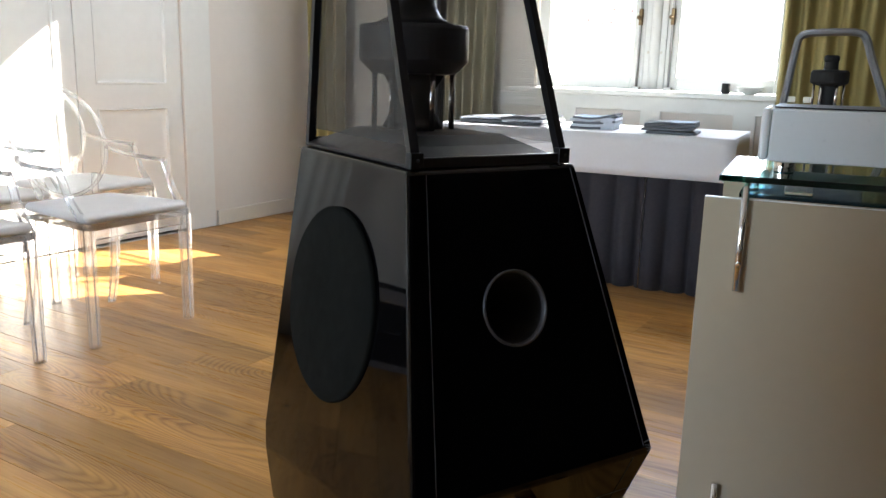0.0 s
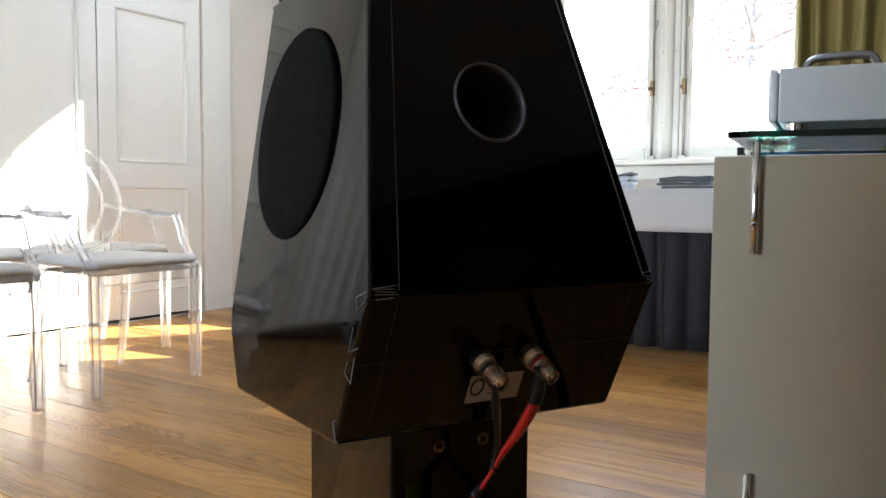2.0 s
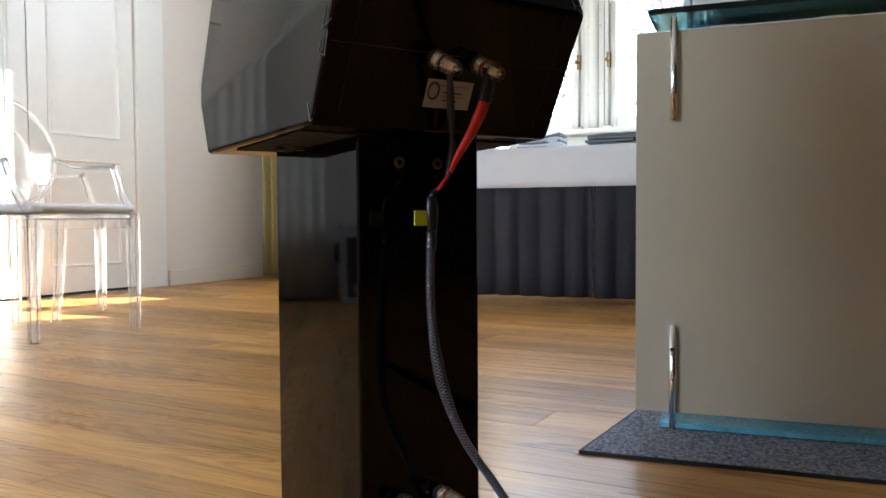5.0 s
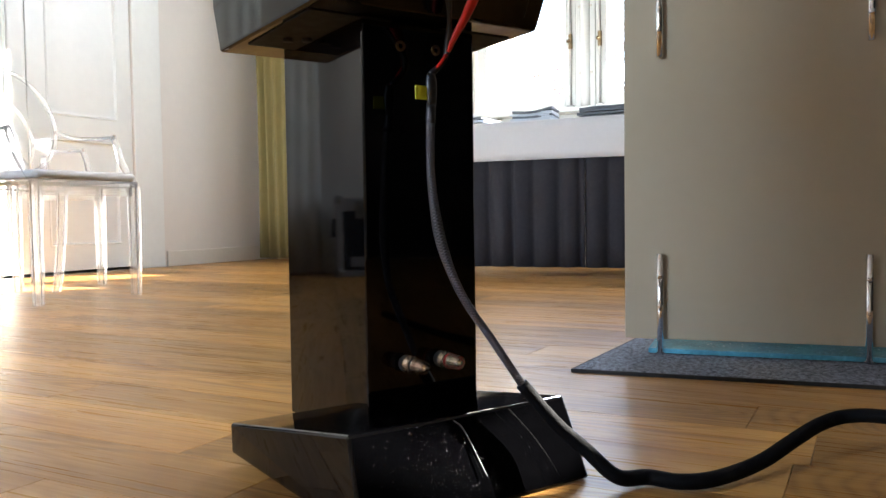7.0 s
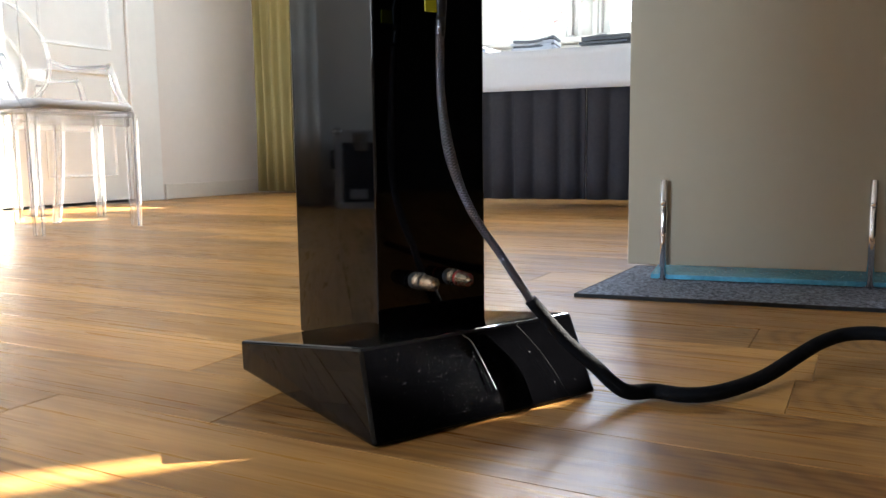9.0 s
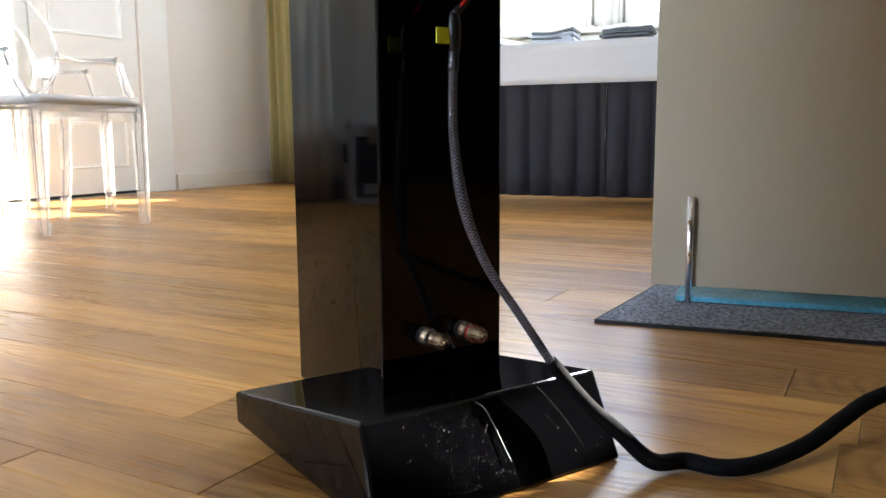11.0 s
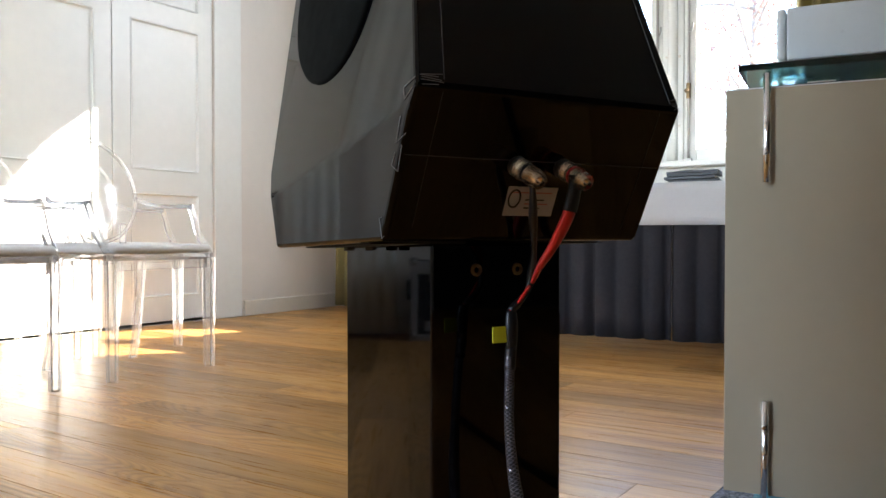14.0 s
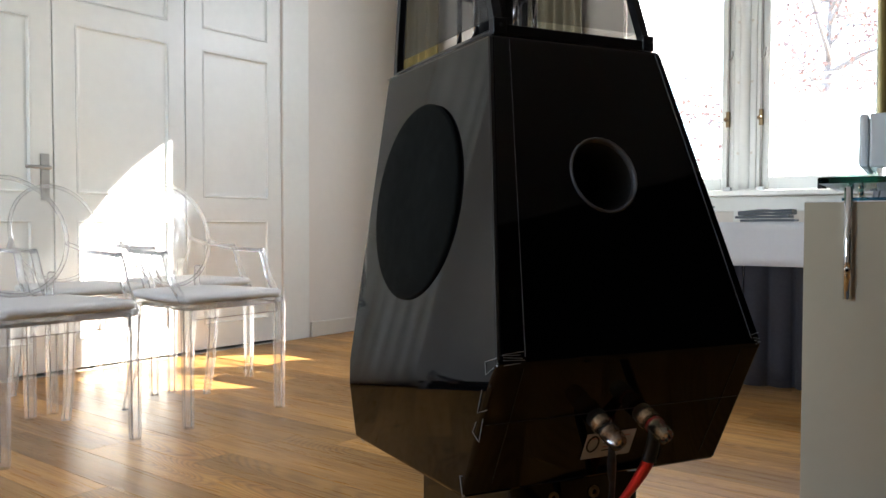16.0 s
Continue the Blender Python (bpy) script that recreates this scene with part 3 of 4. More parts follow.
part("bottom_strip", box(-0.104, 0.104, -0.304, 0.304, 0.0, 0.032), ALU, case, "aluminium bottom edging", bevel=0.002)
for y in (0.17, -0.17):
    latch = part("latch", box(0.1, 0.108, y - 0.035, y + 0.035, 0.295, 0.385), STEEL, case, "steel butterfly latch", bevel=0.003)
    part("latch_turn", box(0.108, 0.115, y - 0.006, y + 0.006, 0.32, 0.36), STEEL, latch, bevel=0.002)
part("name_plate", box(0.1, 0.103, 0.14, 0.23, 0.05, 0.1), ALU, case, "aluminium plate", bevel=0.001)
part("side_handle", box(-0.05, 0.05, 0.3, 0.325, 0.2, 0.3), GUNMETAL, case, "recessed side handle", bevel=0.008)
part("carry_handle", sweep(smooth_line([(0.1, -0.06, 0.2), (0.125, -0.05, 0.19), (0.125, 0.05, 0.19), (0.1, 0.06, 0.2)], 4), 0.008, 8), DARK_RUBBER, case, smooth=True)


# ---- chairs ----
def build_chair(m):
    """Clear moulded armchair with an oval back; x forward."""
    ch = thing("armchair", m, "clear acrylic armchair with oval back and off-white seat pad", "chair", "clear chairs along the folding door")
    rings = []
    for z, g in ((0.436, -0.012), (0.440, 0.0), (0.455, 0.0), (0.459, -0.01)):
        pts = []
        for cx, cy, a0 in ((0.205, 0.205, 0), (-0.175, 0.18, 90), (-0.175, -0.18, 180), (0.205, -0.205, 270)):
            for k in range(5):
                a = radians(a0 + 22.5 * k)
                pts.append((cx + (0.035 + g) * math.cos(a), cy + (0.035 + g) * math.sin(a), z))
        rings.append(pts)
    part("seat", loft(rings), ACRYLIC, ch, smooth=False)
    rim = box(0.208, 0.232, -0.2, 0.2, 0.40, 0.436)
    part("front_apron", rim, ACRYLIC, ch, bevel=0.003)
    rings = []
    for z, g in ((0.461, -0.008), (0.468, 0.004), (0.482, 0.006), (0.492, -0.004), (0.495, -0.03)):
        pts = []
        for cx, cy, a0 in ((0.195, 0.195, 0), (-0.16, 0.165, 90), (-0.16, -0.165, 180), (0.195, -0.195, 270)):
            for k in range(5):
                a = radians(a0 + 22.5 * k)
                pts.append((cx + (0.035 + g) * math.cos(a), cy + (0.035 + g) * math.sin(a), z + 0.003 * math.sin(cx * 40 + cy * 23)))
        rings.append(pts)
    part("seat_pad", loft(rings), CUSHION, ch, "off-white cloth seat pad", True)
    def on_back(a, k):
        y, zz = 0.2 * k * math.cos(a), 0.215 * k * math.sin(a)
        return Vector((-0.235 - 0.28 * zz + 0.35 * y * y, y, 0.715 + zz))
    n = 40
    ring = [on_back(2 * math.pi * i / n, 1) for i in range(n)]
    part("back_rim", sweep(ring, 0.008, 8, closed=True), ACRYLIC, ch, smooth=True)
    bm = bmesh.new()
    for dx in (0.0, 0.006):
        vs = [[bm.verts.new(on_back(2 * math.pi * i / n, k) + Vector((dx, 0, 0))) for i in range(n)] for k in (0.97, 0.6, 0.25)]
        for a, b in zip(vs, vs[1:]):
            for i in range(n):
                bm.faces.new((a[i], a[(i + 1) % n], b[(i + 1) % n], b[i]))
        bm.faces.new(vs[-1])
    part("backrest", bm, ACRYLIC_SHEET, ch, smooth=True)
    for sgn in (-1, 1):
        part("back_post", sweep(smooth_line([(-0.185, sgn * 0.12, 0.45), (-0.2, sgn * 0.125, 0.52), (-0.215, sgn * 0.14, 0.575)], 4), 0.014, 8), ACRYLIC, ch, smooth=True)
        part("arm", sweep(smooth_line([on_back(math.pi * (0.5 - 0.5 * sgn) - sgn * 0.15, 1), (-0.14, sgn * 0.235, 0.655), (-0.02, sgn * 0.243, 0.648), (0.09, sgn * 0.235, 0.645)], 6), 0.011, 10, 0.75), ACRYLIC, ch, smooth=True)
        part("arm_support", sweep(smooth_line([(0.09, sgn * 0.235, 0.652), (0.115, sgn * 0.235, 0.6), (0.14, sgn * 0.232, 0.54), (0.185, sgn * 0.228, 0.485), (0.215, sgn * 0.225, 0.45)], 5), lambda t: 0.014 + 0.004 * t, 8, flute=0.12), ACRYLIC, ch, smooth=False)
        part("leg", sweep([Vector((0.214, sgn * 0.222, z)) for z in (0.44, 0.3, 0.15, 0.014)] + [Vector((0.214, sgn * 0.222, 0.0))], lambda t: 0.027 - 0.006 * t, 16, flute=0.16), ACRYLIC, ch)
        part("leg", sweep(smooth_line([(-0.165, sgn * 0.185, 0.44), (-0.178, sgn * 0.188, 0.3), (-0.2, sgn * 0.192, 0.14), (-0.235, sgn * 0.196, 0.0)], 4), lambda t: 0.025 - 0.007 * t, 16, flute=0.14), ACRYLIC, ch)
    return ch


first = build_chair(ROOM @ pose(1.2, -2.67, 0, 0, 0, 1))
for s, r, turn in ((1.18, 3.31, -1), (0.585, 2.335, 2), (0.58, 2.85, -2), (0.59, 3.40, 1)):
    copy_thing(first, ROOM @ pose(s, -r, 0, 0, 0, turn))

# ---- table with cloth and skirt ----
TABLE = pose(0.55, 3.775, 0, 0, 0, -21)
TX0, TX1, TD, TZ = -0.95, 0.49, 0.62, 0.765
table = thing("folding_table", TABLE, "folding banquet table hidden under cloth and skirt", "table")
part("tabletop", box(TX0, TX1, 0.005, TD, TZ - 0.03, TZ - 0.004), PAINT, table)
for x in (TX0 + 0.06, TX1 - 0.06):
    for y in (0.08, TD - 0.06):
        part("leg", sweep([Vector((x, y, 0)), Vector((x, y, TZ - 0.03))], 0.014, 10), STEEL, table, smooth=True)


def hanging(path, z0, z1, wave, count, thick, seed):
    """Cloth hung along a path of (x, y) points, with folds that grow towards the hem."""
    rnd = random.Random(seed)
    line = [Vector((*p, 0)) for p in path]
    pts, total = [], 0
    for a, b in zip(line, line[1:]):
        k = max(2, int((b - a).length * count))
        for i in range(k):
            p = a.lerp(b, i / k)
            nrm = Vector((b.y - a.y, a.x - b.x, 0)).normalized()
            pts.append((p, nrm, total + (b - a).length * i / k))
        total += (b - a).length
    pts.append((line[-1], pts[-1][1], total))
    fs = [rnd.uniform(0.7, 1.4) for _ in range(200)]
    def row(z, off):
        k = (z1 - z) / (z1 - z0)
        return [(p + nrm * (wave * (0.35 + 0.65 * k) * (2 * abs(math.sin(d * 27 + 0.7 * math.sin(d * 9) + 0.5 * math.sin(d * 17 + seed))) ** 0.6 - 1) * fs[int(d * 10)] * 0.8 + off + 0.004 * math.sin(d * 14 + z * 5))).to_tuple()[:2] + (z + 0.004 * math.sin(d * 7 + 1) * (1 - k),) for p, nrm, d in pts]
    zs = [z0 + (z1 - z0) * i / 5 for i in range(6)]
    return loft([row(z, 0) + row(z, thick)[::-1] for z in zs])


skirt = thing("table_skirt", TABLE, "dark grey pleated cloth skirt hung round the table", "table skirt")
part("side_panel", hanging([(TX0 - 0.004, TD), (TX0 - 0.004, 0.004)], 0.045, 0.62, 0.03, 110, 0.004, 2), SKIRT, skirt, smooth=True)
for k in range(4):
    q = (TX1 - TX0) / 4
    part("front_panel", hanging([(TX0 + q * k, 0.002 * (k % 2)), (TX0 + q * (k + 1), 0.002 * (k % 2))], 0.045, 0.62, 0.03, 110, 0.004, 12 + k), SKIRT, skirt, smooth=True)
part("side_panel", hanging([(TX1 + 0.004, 0.004), (TX1 + 0.004, TD)], 0.045, 0.62, 0.03, 110, 0.004, 3), SKIRT, skirt, smooth=True)
cloth = thing("tablecloth", TABLE, "white linen cloth draped over the table edge", "tablecloth")
bm = hanging([(TX0 - 0.014, TD), (TX0 - 0.014, -0.016), (TX1 + 0.014, -0.016), (TX1 + 0.014, TD)], 0.575, TZ + 0.002, 0.003, 20, 0.003, 5)
part("drop", bm, LINEN, cloth, smooth=True)
part("top_cloth", box(TX0 - 0.014, TX1 + 0.014, -0.016, TD, TZ - 0.003, TZ + 0.004), LINEN, cloth, bevel=0.003)


def brochures(x, y, turn, n, w, d, seed):
    """A leaning stack of brochures, each a bent sheet block."""
    rnd = random.Random(seed)
    st = thing("brochure_stack", TABLE @ pose(x, y, TZ + 0.004, 0, 0, turn), "stack of slate-grey brochures with pale page edges", "brochures", "brochures on the table")
    for k in range(n):
        z = k * 0.0112
        ox, oy, bend = rnd.uniform(-0.012, 0.012), rnd.uniform(-0.01, 0.01), rnd.uniform(0.004, 0.012) * (k + 1) / n
        rings = []
        for i in range(9):
            q = i / 8
            zz = z + bend * (math.cos(q * 2 * math.pi) + 1) * 0.5 + (0.016 * q * q if seed == 1 else 0.014 * math.sin(min(1, q * 1.5) * 2.2) ** 2) * (k + 1) / n
            xx = -w / 2 + w * q + ox
            rings.append([(xx, -d / 2 + oy, zz), (xx, d / 2 + oy, zz), (xx, d / 2 + oy, zz + 0.0107), (xx, -d / 2 + oy, zz + 0.0107)])
        b = part("brochure", loft(rings), MAG_DARK if k % 2 == 0 or seed == 2 else MAG_LIGHT, st)
        if seed == 1:
            part("page_block", box(w / 2 - 0.055 + ox, w / 2 + 0.002 + ox, -d / 2 - 0.002 + oy, d / 2 + oy, z + 0.002, z + 0.0125), MAG_LIGHT, b, "pale blue page block")
    return st


brochures(-0.175, 0.2, 4, 5, 0.205, 0.2, 1)
brochures(0.20, 0.13, 3, 4, 0.225, 0.2, 2)
brochures(-0.52, 0.24, -6, 3, 0.22, 0.28, 3)
brochures(-0.78, 0.28, 5, 2, 0.22, 0.28, 4)
cup = thing("small_bowl", ROOM @ pose(3.07, -0.04, 0.945), "small white bowl standing on the window sill", "bowl")
part("bowl", lathe([(0.02, 0), (0.035, 0.004), (0.065, 0.03), (0.072, 0.04), (0.067, 0.04), (0.055, 0.026), (0.0, 0.01)], 24, caps=False), PAINT, cup, smooth=True)
tin = thing("small_tin", ROOM @ pose(2.945, -0.05, 0.945), "small black cylindrical tin standing on the window sill", "tin")
part("tin_body", lathe([(0.02, 0), (0.022, 0.002), (0.022, 0.042), (0.02, 0.045)], 20), DULL_BLACK, tin, smooth=False)
part("tin_lid", lathe([(0.023, 0.045), (0.023, 0.054), (0.02, 0.056)], 20), SATIN_BLACK, tin)

# ---- carpet, rack, amplifier ----
RACK = pose(0.424, 1.528, 0, 0, 0, -19)
rug = thing("carpet_mat", pose(0.284, 1.346, 0, 0, 0, -19.5), "charcoal flecked flat-woven carpet mat with dark binding", "rug")
def skewed(bm):
    """Leans the mat's short edges, which are cut out of square."""
    for v in bm.verts:
        v.co.x += 0.153 * v.co.y
    return bm


part("carpet_face", skewed(box(0.004, 1.1, 0.004, 0.42, 0.001, 0.008)), RUG, rug, bevel=0.002)
bm = frame_ring(0.0, 1.104, 0.0, 0.424, 0.004, 0.0, 0.0071)
for v in bm.verts:
    v.co = (v.co.x, v.co.z, v.co.y)
part("binding", skewed(bm), RUG_EDGE, rug, "black edge binding")

rack = thing("equipment_rack", RACK, "glass-topped equipment rack with glossy greige panels and chrome legs", "rack")
RW, RDEP = 0.535, 0.40
for y in (0.0, RDEP):
    pn = part("side_panel", box(0.0, RW, y, y + 0.012, 0.039, 0.804), PANEL, rack, bevel=0.0015)
    part("panel_edge", box(0.001, RW - 0.001, y + 0.001, y + 0.011, 0.8045, 0.8065), PANEL_EDGE, pn)
top = part("glass_top", box(0.027, RW + 0.0, -0.006, RDEP + 0.02, 0.838, 0.850), GLASS_GREEN, rack, bevel=0.001)
part("glass_edge", box(0.028, RW, -0.0085, -0.0065, 0.8385, 0.8495), GLASS_EDGE, top, "deep green polished glass edge")
part("glass_edge", box(0.0235, 0.0265, -0.0085, RDEP + 0.02, 0.8385, 0.8495), GLASS_EDGE, top, "deep green polished glass edge")
part("blue_shelf", box(0.06, RW - 0.03, 0.03, RDEP - 0.02, 0.805, 0.813), GLASS_BLUE, rack, "blue filmed glass shelf")
part("blue_shelf", box(0.05, RW - 0.02, -0.01, RDEP - 0.02, 0.0105, 0.02), BLUE_FILM, rack, "blue filmed glass shelf")
for x in (0.14, 0.34):
    part("shelf_bracket", box(x, x + 0.05, 0.05, 0.2, 0.814, 0.820), CHROME, rack, bevel=0.001)
for x in (0.074, 0.466):
    for y, f in ((-0.008, -1), (RDEP + 0.02, 1)):
        up = part("chrome_leg", sweep([Vector((x, y, z)) for z in (0.628, 0.7, 0.83)], 0.0072, 12), CHROME, rack, smooth=True)
        part("leg_screw", lathe([(0.0055, 0), (0.0055, 0.002), (0.003, 0.0035)], 12), CHROME, up, m=pose(x, y + f * 0.007, 0.681, -90 * f, 0, 0))
        part("top_arm", sweep([Vector((x, y, 0.826)), Vector((x, y - f * 0.06, 0.834))], 0.006, 10), CHROME, up, smooth=True)
        lo = part("chrome_leg", sweep([Vector((x, y, z)) for z in (0.008, 0.1, 0.219)], 0.0072, 12), CHROME, rack, smooth=True)
        part("leg_screw", lathe([(0.0055, 0), (0.0055, 0.002), (0.003, 0.0035)], 12), CHROME, lo, m=pose(x, y + f * 0.007, 0.171, -90 * f, 0, 0))
        part("foot", box(x - 0.009, x + 0.009, min(y, y - f * 0.05) - 0.004, max(y, y - f * 0.05) + 0.004, 0.0082, 0.0125), CHROME, lo, bevel=0.001)

amp = thing("amplifier", RACK @ pose(0.083, 0.095, 0.85), "pearl white amplifier box with rounded end caps on chrome feet", "amplifier")
part("body", box(0.0185, 0.43, 0.0, 0.27, 0.022, 0.124), AMP_WHITE, amp, bevel=0.003)
for x in (0.0, 0.4315):
    part("end_cap", box(x, x + 0.017, 0.0, 0.27, 0.0222, 0.1238), AMP_WHITE, amp, bevel=0.006)
part("top_plate", box(0.02, 0.42, 0.03, 0.265, 0.1245, 0.1275), SATIN_BLACK, amp, "thin black top plate", bevel=0.001)
for x in (0.05, 0.39):
    for y in (0.022, 0.235):
        part("foot", lathe([(0.018, 0.0), (0.02, 0.002), (0.02, 0.008), (0.0185, 0.009), (0.0185, 0.011), (0.02, 0.012), (0.02, 0.02), (0.018, 0.022)], 28), CHROME, amp, "chrome puck foot", m=pose(x, y, 0))

ARCH_GREY = material("satin_grey_aluminium", (0.2, 0.21, 0.23), 0.35, 0.5)
mini = thing("floor_loudspeaker", RACK @ pose(0.205, 1.31, 0), "grey floor loudspeaker with metal arch over a black turned driver", "loudspeaker")
arch_line = smooth_line([(-0.145, 0, 0.80), (-0.118, 0, 0.96), (-0.098, 0, 1.13), (-0.088, 0, 1.165), (-0.06, 0, 1.177), (0.0, 0, 1.18), (0.07, 0, 1.18), (0.1, 0, 1.165), (0.125, 0, 1.10), (0.18, 0, 0.96), (0.235, 0, 0.80)], 6)
part("arch", sweep(arch_line, 0.0125, 8, 2.0), ARCH_GREY, mini, "grey flat metal arch")
core = part("driver_body", lathe([(0.028, 0.93), (0.028, 1.012), (0.045, 1.016), (0.055, 1.021), (0.057, 1.027), (0.057, 1.055), (0.052, 1.062), (0.022, 1.064), (0.02, 1.088), (0.023, 1.094), (0.023, 1.104), (0.018, 1.109)], 32), DULL_BLACK, mini, "black turned driver", m=pose(0.012, 0, 0))
for k in range(6):
    a = k * math.pi / 3
    part("pillar", sweep([Vector((0.044 * math.cos(a), 0.044 * math.sin(a), 0.93)), Vector((0.044 * math.cos(a), 0.044 * math.sin(a), 1.018))], 0.004, 8), CHROME, core, smooth=True)
bm = loft([[(x * w, y * d, z) for x, y in ((-1, -1), (1, -1), (1, 1), (-1, 1))] for w, d, z in ((0.15, 0.13, 0.5), (0.16, 0.15, 0.62), (0.11, 0.12, 0.93))])
part("cabinet", bm, ARCH_GREY, mini, bevel=0.005)
part("column", box(-0.075, 0.075, -0.08, 0.08, 0.06, 0.4995), ARCH_GREY, mini, bevel=0.003)
part("foot", box(-0.15, 0.15, -0.15, 0.14, 0.0, 0.06), ARCH_GREY, mini, bevel=0.01)

# ---- the loudspeaker ----
SPK = pose(0.0315, 0.721, 0, 0, 0, 36.5)      # x along its back, -y out of its back
speaker = thing("floor_loudspeaker", SPK, "tall black piano-lacquer loudspeaker with tapered cabinet on column and foot", "loudspeaker")


def half_width(z, sgn=-1):
    if sgn < 0:
        return 0.0985 + 0.14 * (0.94 - z)
    return 0.0985 + 0.18 * (0.94 - z) if z > 0.65 else 0.1507 - 0.04 * (0.65 - z)


def v_back(z):
    return 0.005 + (0.94 - z) * (0.095 - 0.005) / 0.29 if z > 0.65 else 0.095 - (0.65 - z) * 0.45


def side_width(v, z):
    """Half width of the near side, which turns upright below a slanting bend."""
    bend = 0.575 + (v + 0.251) * 0.1686
    return half_width(max(z, bend))


ZT, ZM, ZB, ZF = 0.94, 0.65, 0.5245, 0.515
profile = [(v_back(ZT), ZT), (v_back(ZM), ZM), (v_back(ZB), ZB), (-0.229, ZF), (-0.26, 0.60), (-0.25, ZT)]
tilt = Vector((0, -(v_back(ZM) - v_back(ZT)), -(ZT - ZM))).normalized()      # down the upper back
port_z = 0.81
port_c = Vector((0, -v_back(port_z), port_z))
bm = bmesh.new()
L = [bm.verts.new((-side_width(v, z), -v, z)) for v, z in profile]
bend_back, bend_front = [bm.verts.new((-side_width(v, z), -v, z)) for v, z in ((v_back(0.632), 0.632), (-0.2509, 0.575))]
R = [bm.verts.new((half_width(z, 1), -v, z)) for v, z in profile]
bm.faces.new((L[0], L[1], bend_back, bend_front, L[4], L[5])), bm.faces.new((bend_back, L[2], L[3], bend_front)), bm.faces.new(R[::-1])
bm.faces.new((L[1], bend_back, L[2], R[2], R[1])), bm.faces.new((L[2], L[3], R[3], R[2])), bm.faces.new((L[3], bend_front, L[4], R[4], R[3]))
for i in (4, 5):
    j = (i + 1) % 6
    bm.faces.new((L[i], L[j], R[j], R[i]))
hole = [bm.verts.new(port_c + Vector((0.036 * math.cos(2 * math.pi * k / 48), 0, 0)) + tilt * (0.036 * math.sin(2 * math.pi * k / 48))) for k in range(48)]
edges = [bm.edges.new((hole[k], hole[(k + 1) % 48])) for k in range(48)]
for a, b in ((L[0], L[1]), (L[1], R[1]), (R[1], R[0]), (R[0], L[0])):
    edges.append(bm.edges.get((a, b)) or bm.edges.new((a, b)))
bmesh.ops.triangle_fill(bm, use_beauty=True, edges=edges)
cabinet = part("cabinet", bm, LACQUER, speaker, "high-gloss black tapered cabinet")
md = cabinet.modifiers.new("bevel", "BEVEL")
md.width, md.segments, md.limit_method, md.angle_limit = 0.004, 3, "ANGLE", radians(5)
face_m = Matrix.Translation(port_c) @ Matrix((Vector((1, 0, 0)), -tilt, Vector((1, 0, 0)).cross(-tilt))).transposed().to_4x4()
port = part("port", lathe([(0.0345, 0.0005), (0.033, -0.006), (0.032, -0.012), (0.032, -0.05), (0.032, -0.12), (0.0, -0.121)], 48, caps=False), DARK_RUBBER, cabinet, "round black reflex port", True, m=face_m)
part("rim", lathe([(0.0372, 0.0), (0.0372, 0.0014), (0.0366, 0.0022), (0.0354, 0.0022), (0.0344, 0.0012), (0.0336, -0.003), (0.033, -0.012)], 64, caps=False), RIM, port, "satin grey flared rim", True)


def side_m(v, z):
    """Frame on the side face at depth v, height z: local z out of it."""
    out = Vector((-1, 0, 0.13)).normalized()
    fwd = Vector((0, 1, 0))
    return Matrix.Translation((-half_width(z), -v, z)) @ Matrix((fwd, out.cross(fwd), out)).transposed().to_4x4()


disc = lathe([(0.103, 0.0), (0.103, 0.0025), (0.1005, 0.0045), (0.06, 0.005), (0.0, 0.0052)], 64, caps=False)
part("grille", disc, GRILLE, cabinet, "round black cloth grille on the side", True, m=side_m(-0.118, 0.787))
mirror = Matrix.Diagonal((-1, 1, 1, 1))
disc = lathe([(0.103, 0.0), (0.103, 0.0025), (0.1005, 0.0045), (0.06, 0.005), (0.0, 0.0052)], 64, caps=False)
bmesh.ops.transform(disc, matrix=mirror @ side_m(-0.118, 0.787), verts=disc.verts)
part("grille", disc, GRILLE, cabinet, "round black cloth grille on the side", True)

# corner mouldings down the back edges and their seams
def strip_width(z, sgn):
    return 0.0195 + 0.021 * (ZT - z) if sgn < 0 else 0.0085 + 0.012 * (ZT - z)


for sgn in (-1, 1):
    rings = []
    for z in (ZT - 0.004, ZM + 0.004):
        hw, v = half_width(z, sgn), v_back(z)
        wd = strip_width(z, sgn)
        rings.append([(sgn * (hw - wd), -v - 0.0002, z), (sgn * (hw - 0.003), -v - 0.0002, z), (sgn * (hw - 0.003), -v - 0.0010, z), (sgn * (hw - wd + 0.0007), -v - 0.0010, z)])
    st = part("edge_moulding", loft(rings), LACQUER, cabinet)
    part("seam", sweep([Vector((sgn * (half_width(z, sgn) - strip_width(z, sgn) - 0.0001), -v_back(z) - 0.0006, z)) for z in (ZT - 0.004, 0.8, ZM + 0.006)], 0.0005, 6), SEAM, st)
    part("seam", sweep([Vector((sgn * ((side_width(v_back(z), z) if sgn < 0 else half_width(z, 1)) - 0.026), -v_back(z) - 0.0003, z)) for z in (ZM - 0.004, ZB + 0.012)], 0.0003, 6), DARK_RUBBER, st)
    rnd = random.Random(7 + sgn)
    for k in range(5):
        z = ZM + 0.001 + 0.0035 * k * 0.6
        x0, x1 = half_width(z, sgn) - (0.025 if sgn < 0 else 0.011) + rnd.uniform(0, 0.006), half_width(z, sgn) - rnd.uniform(0.001, 0.006)
        part("scratch", sweep([Vector((sgn * x0, -v_back(z) - 0.0012, z + rnd.uniform(-0.001, 0.001))), Vector((sgn * x1, -v_back(z) - 0.0012, z + rnd.uniform(-0.002, 0.002)))], 0.00035, 5), SCRATCH, cabinet)
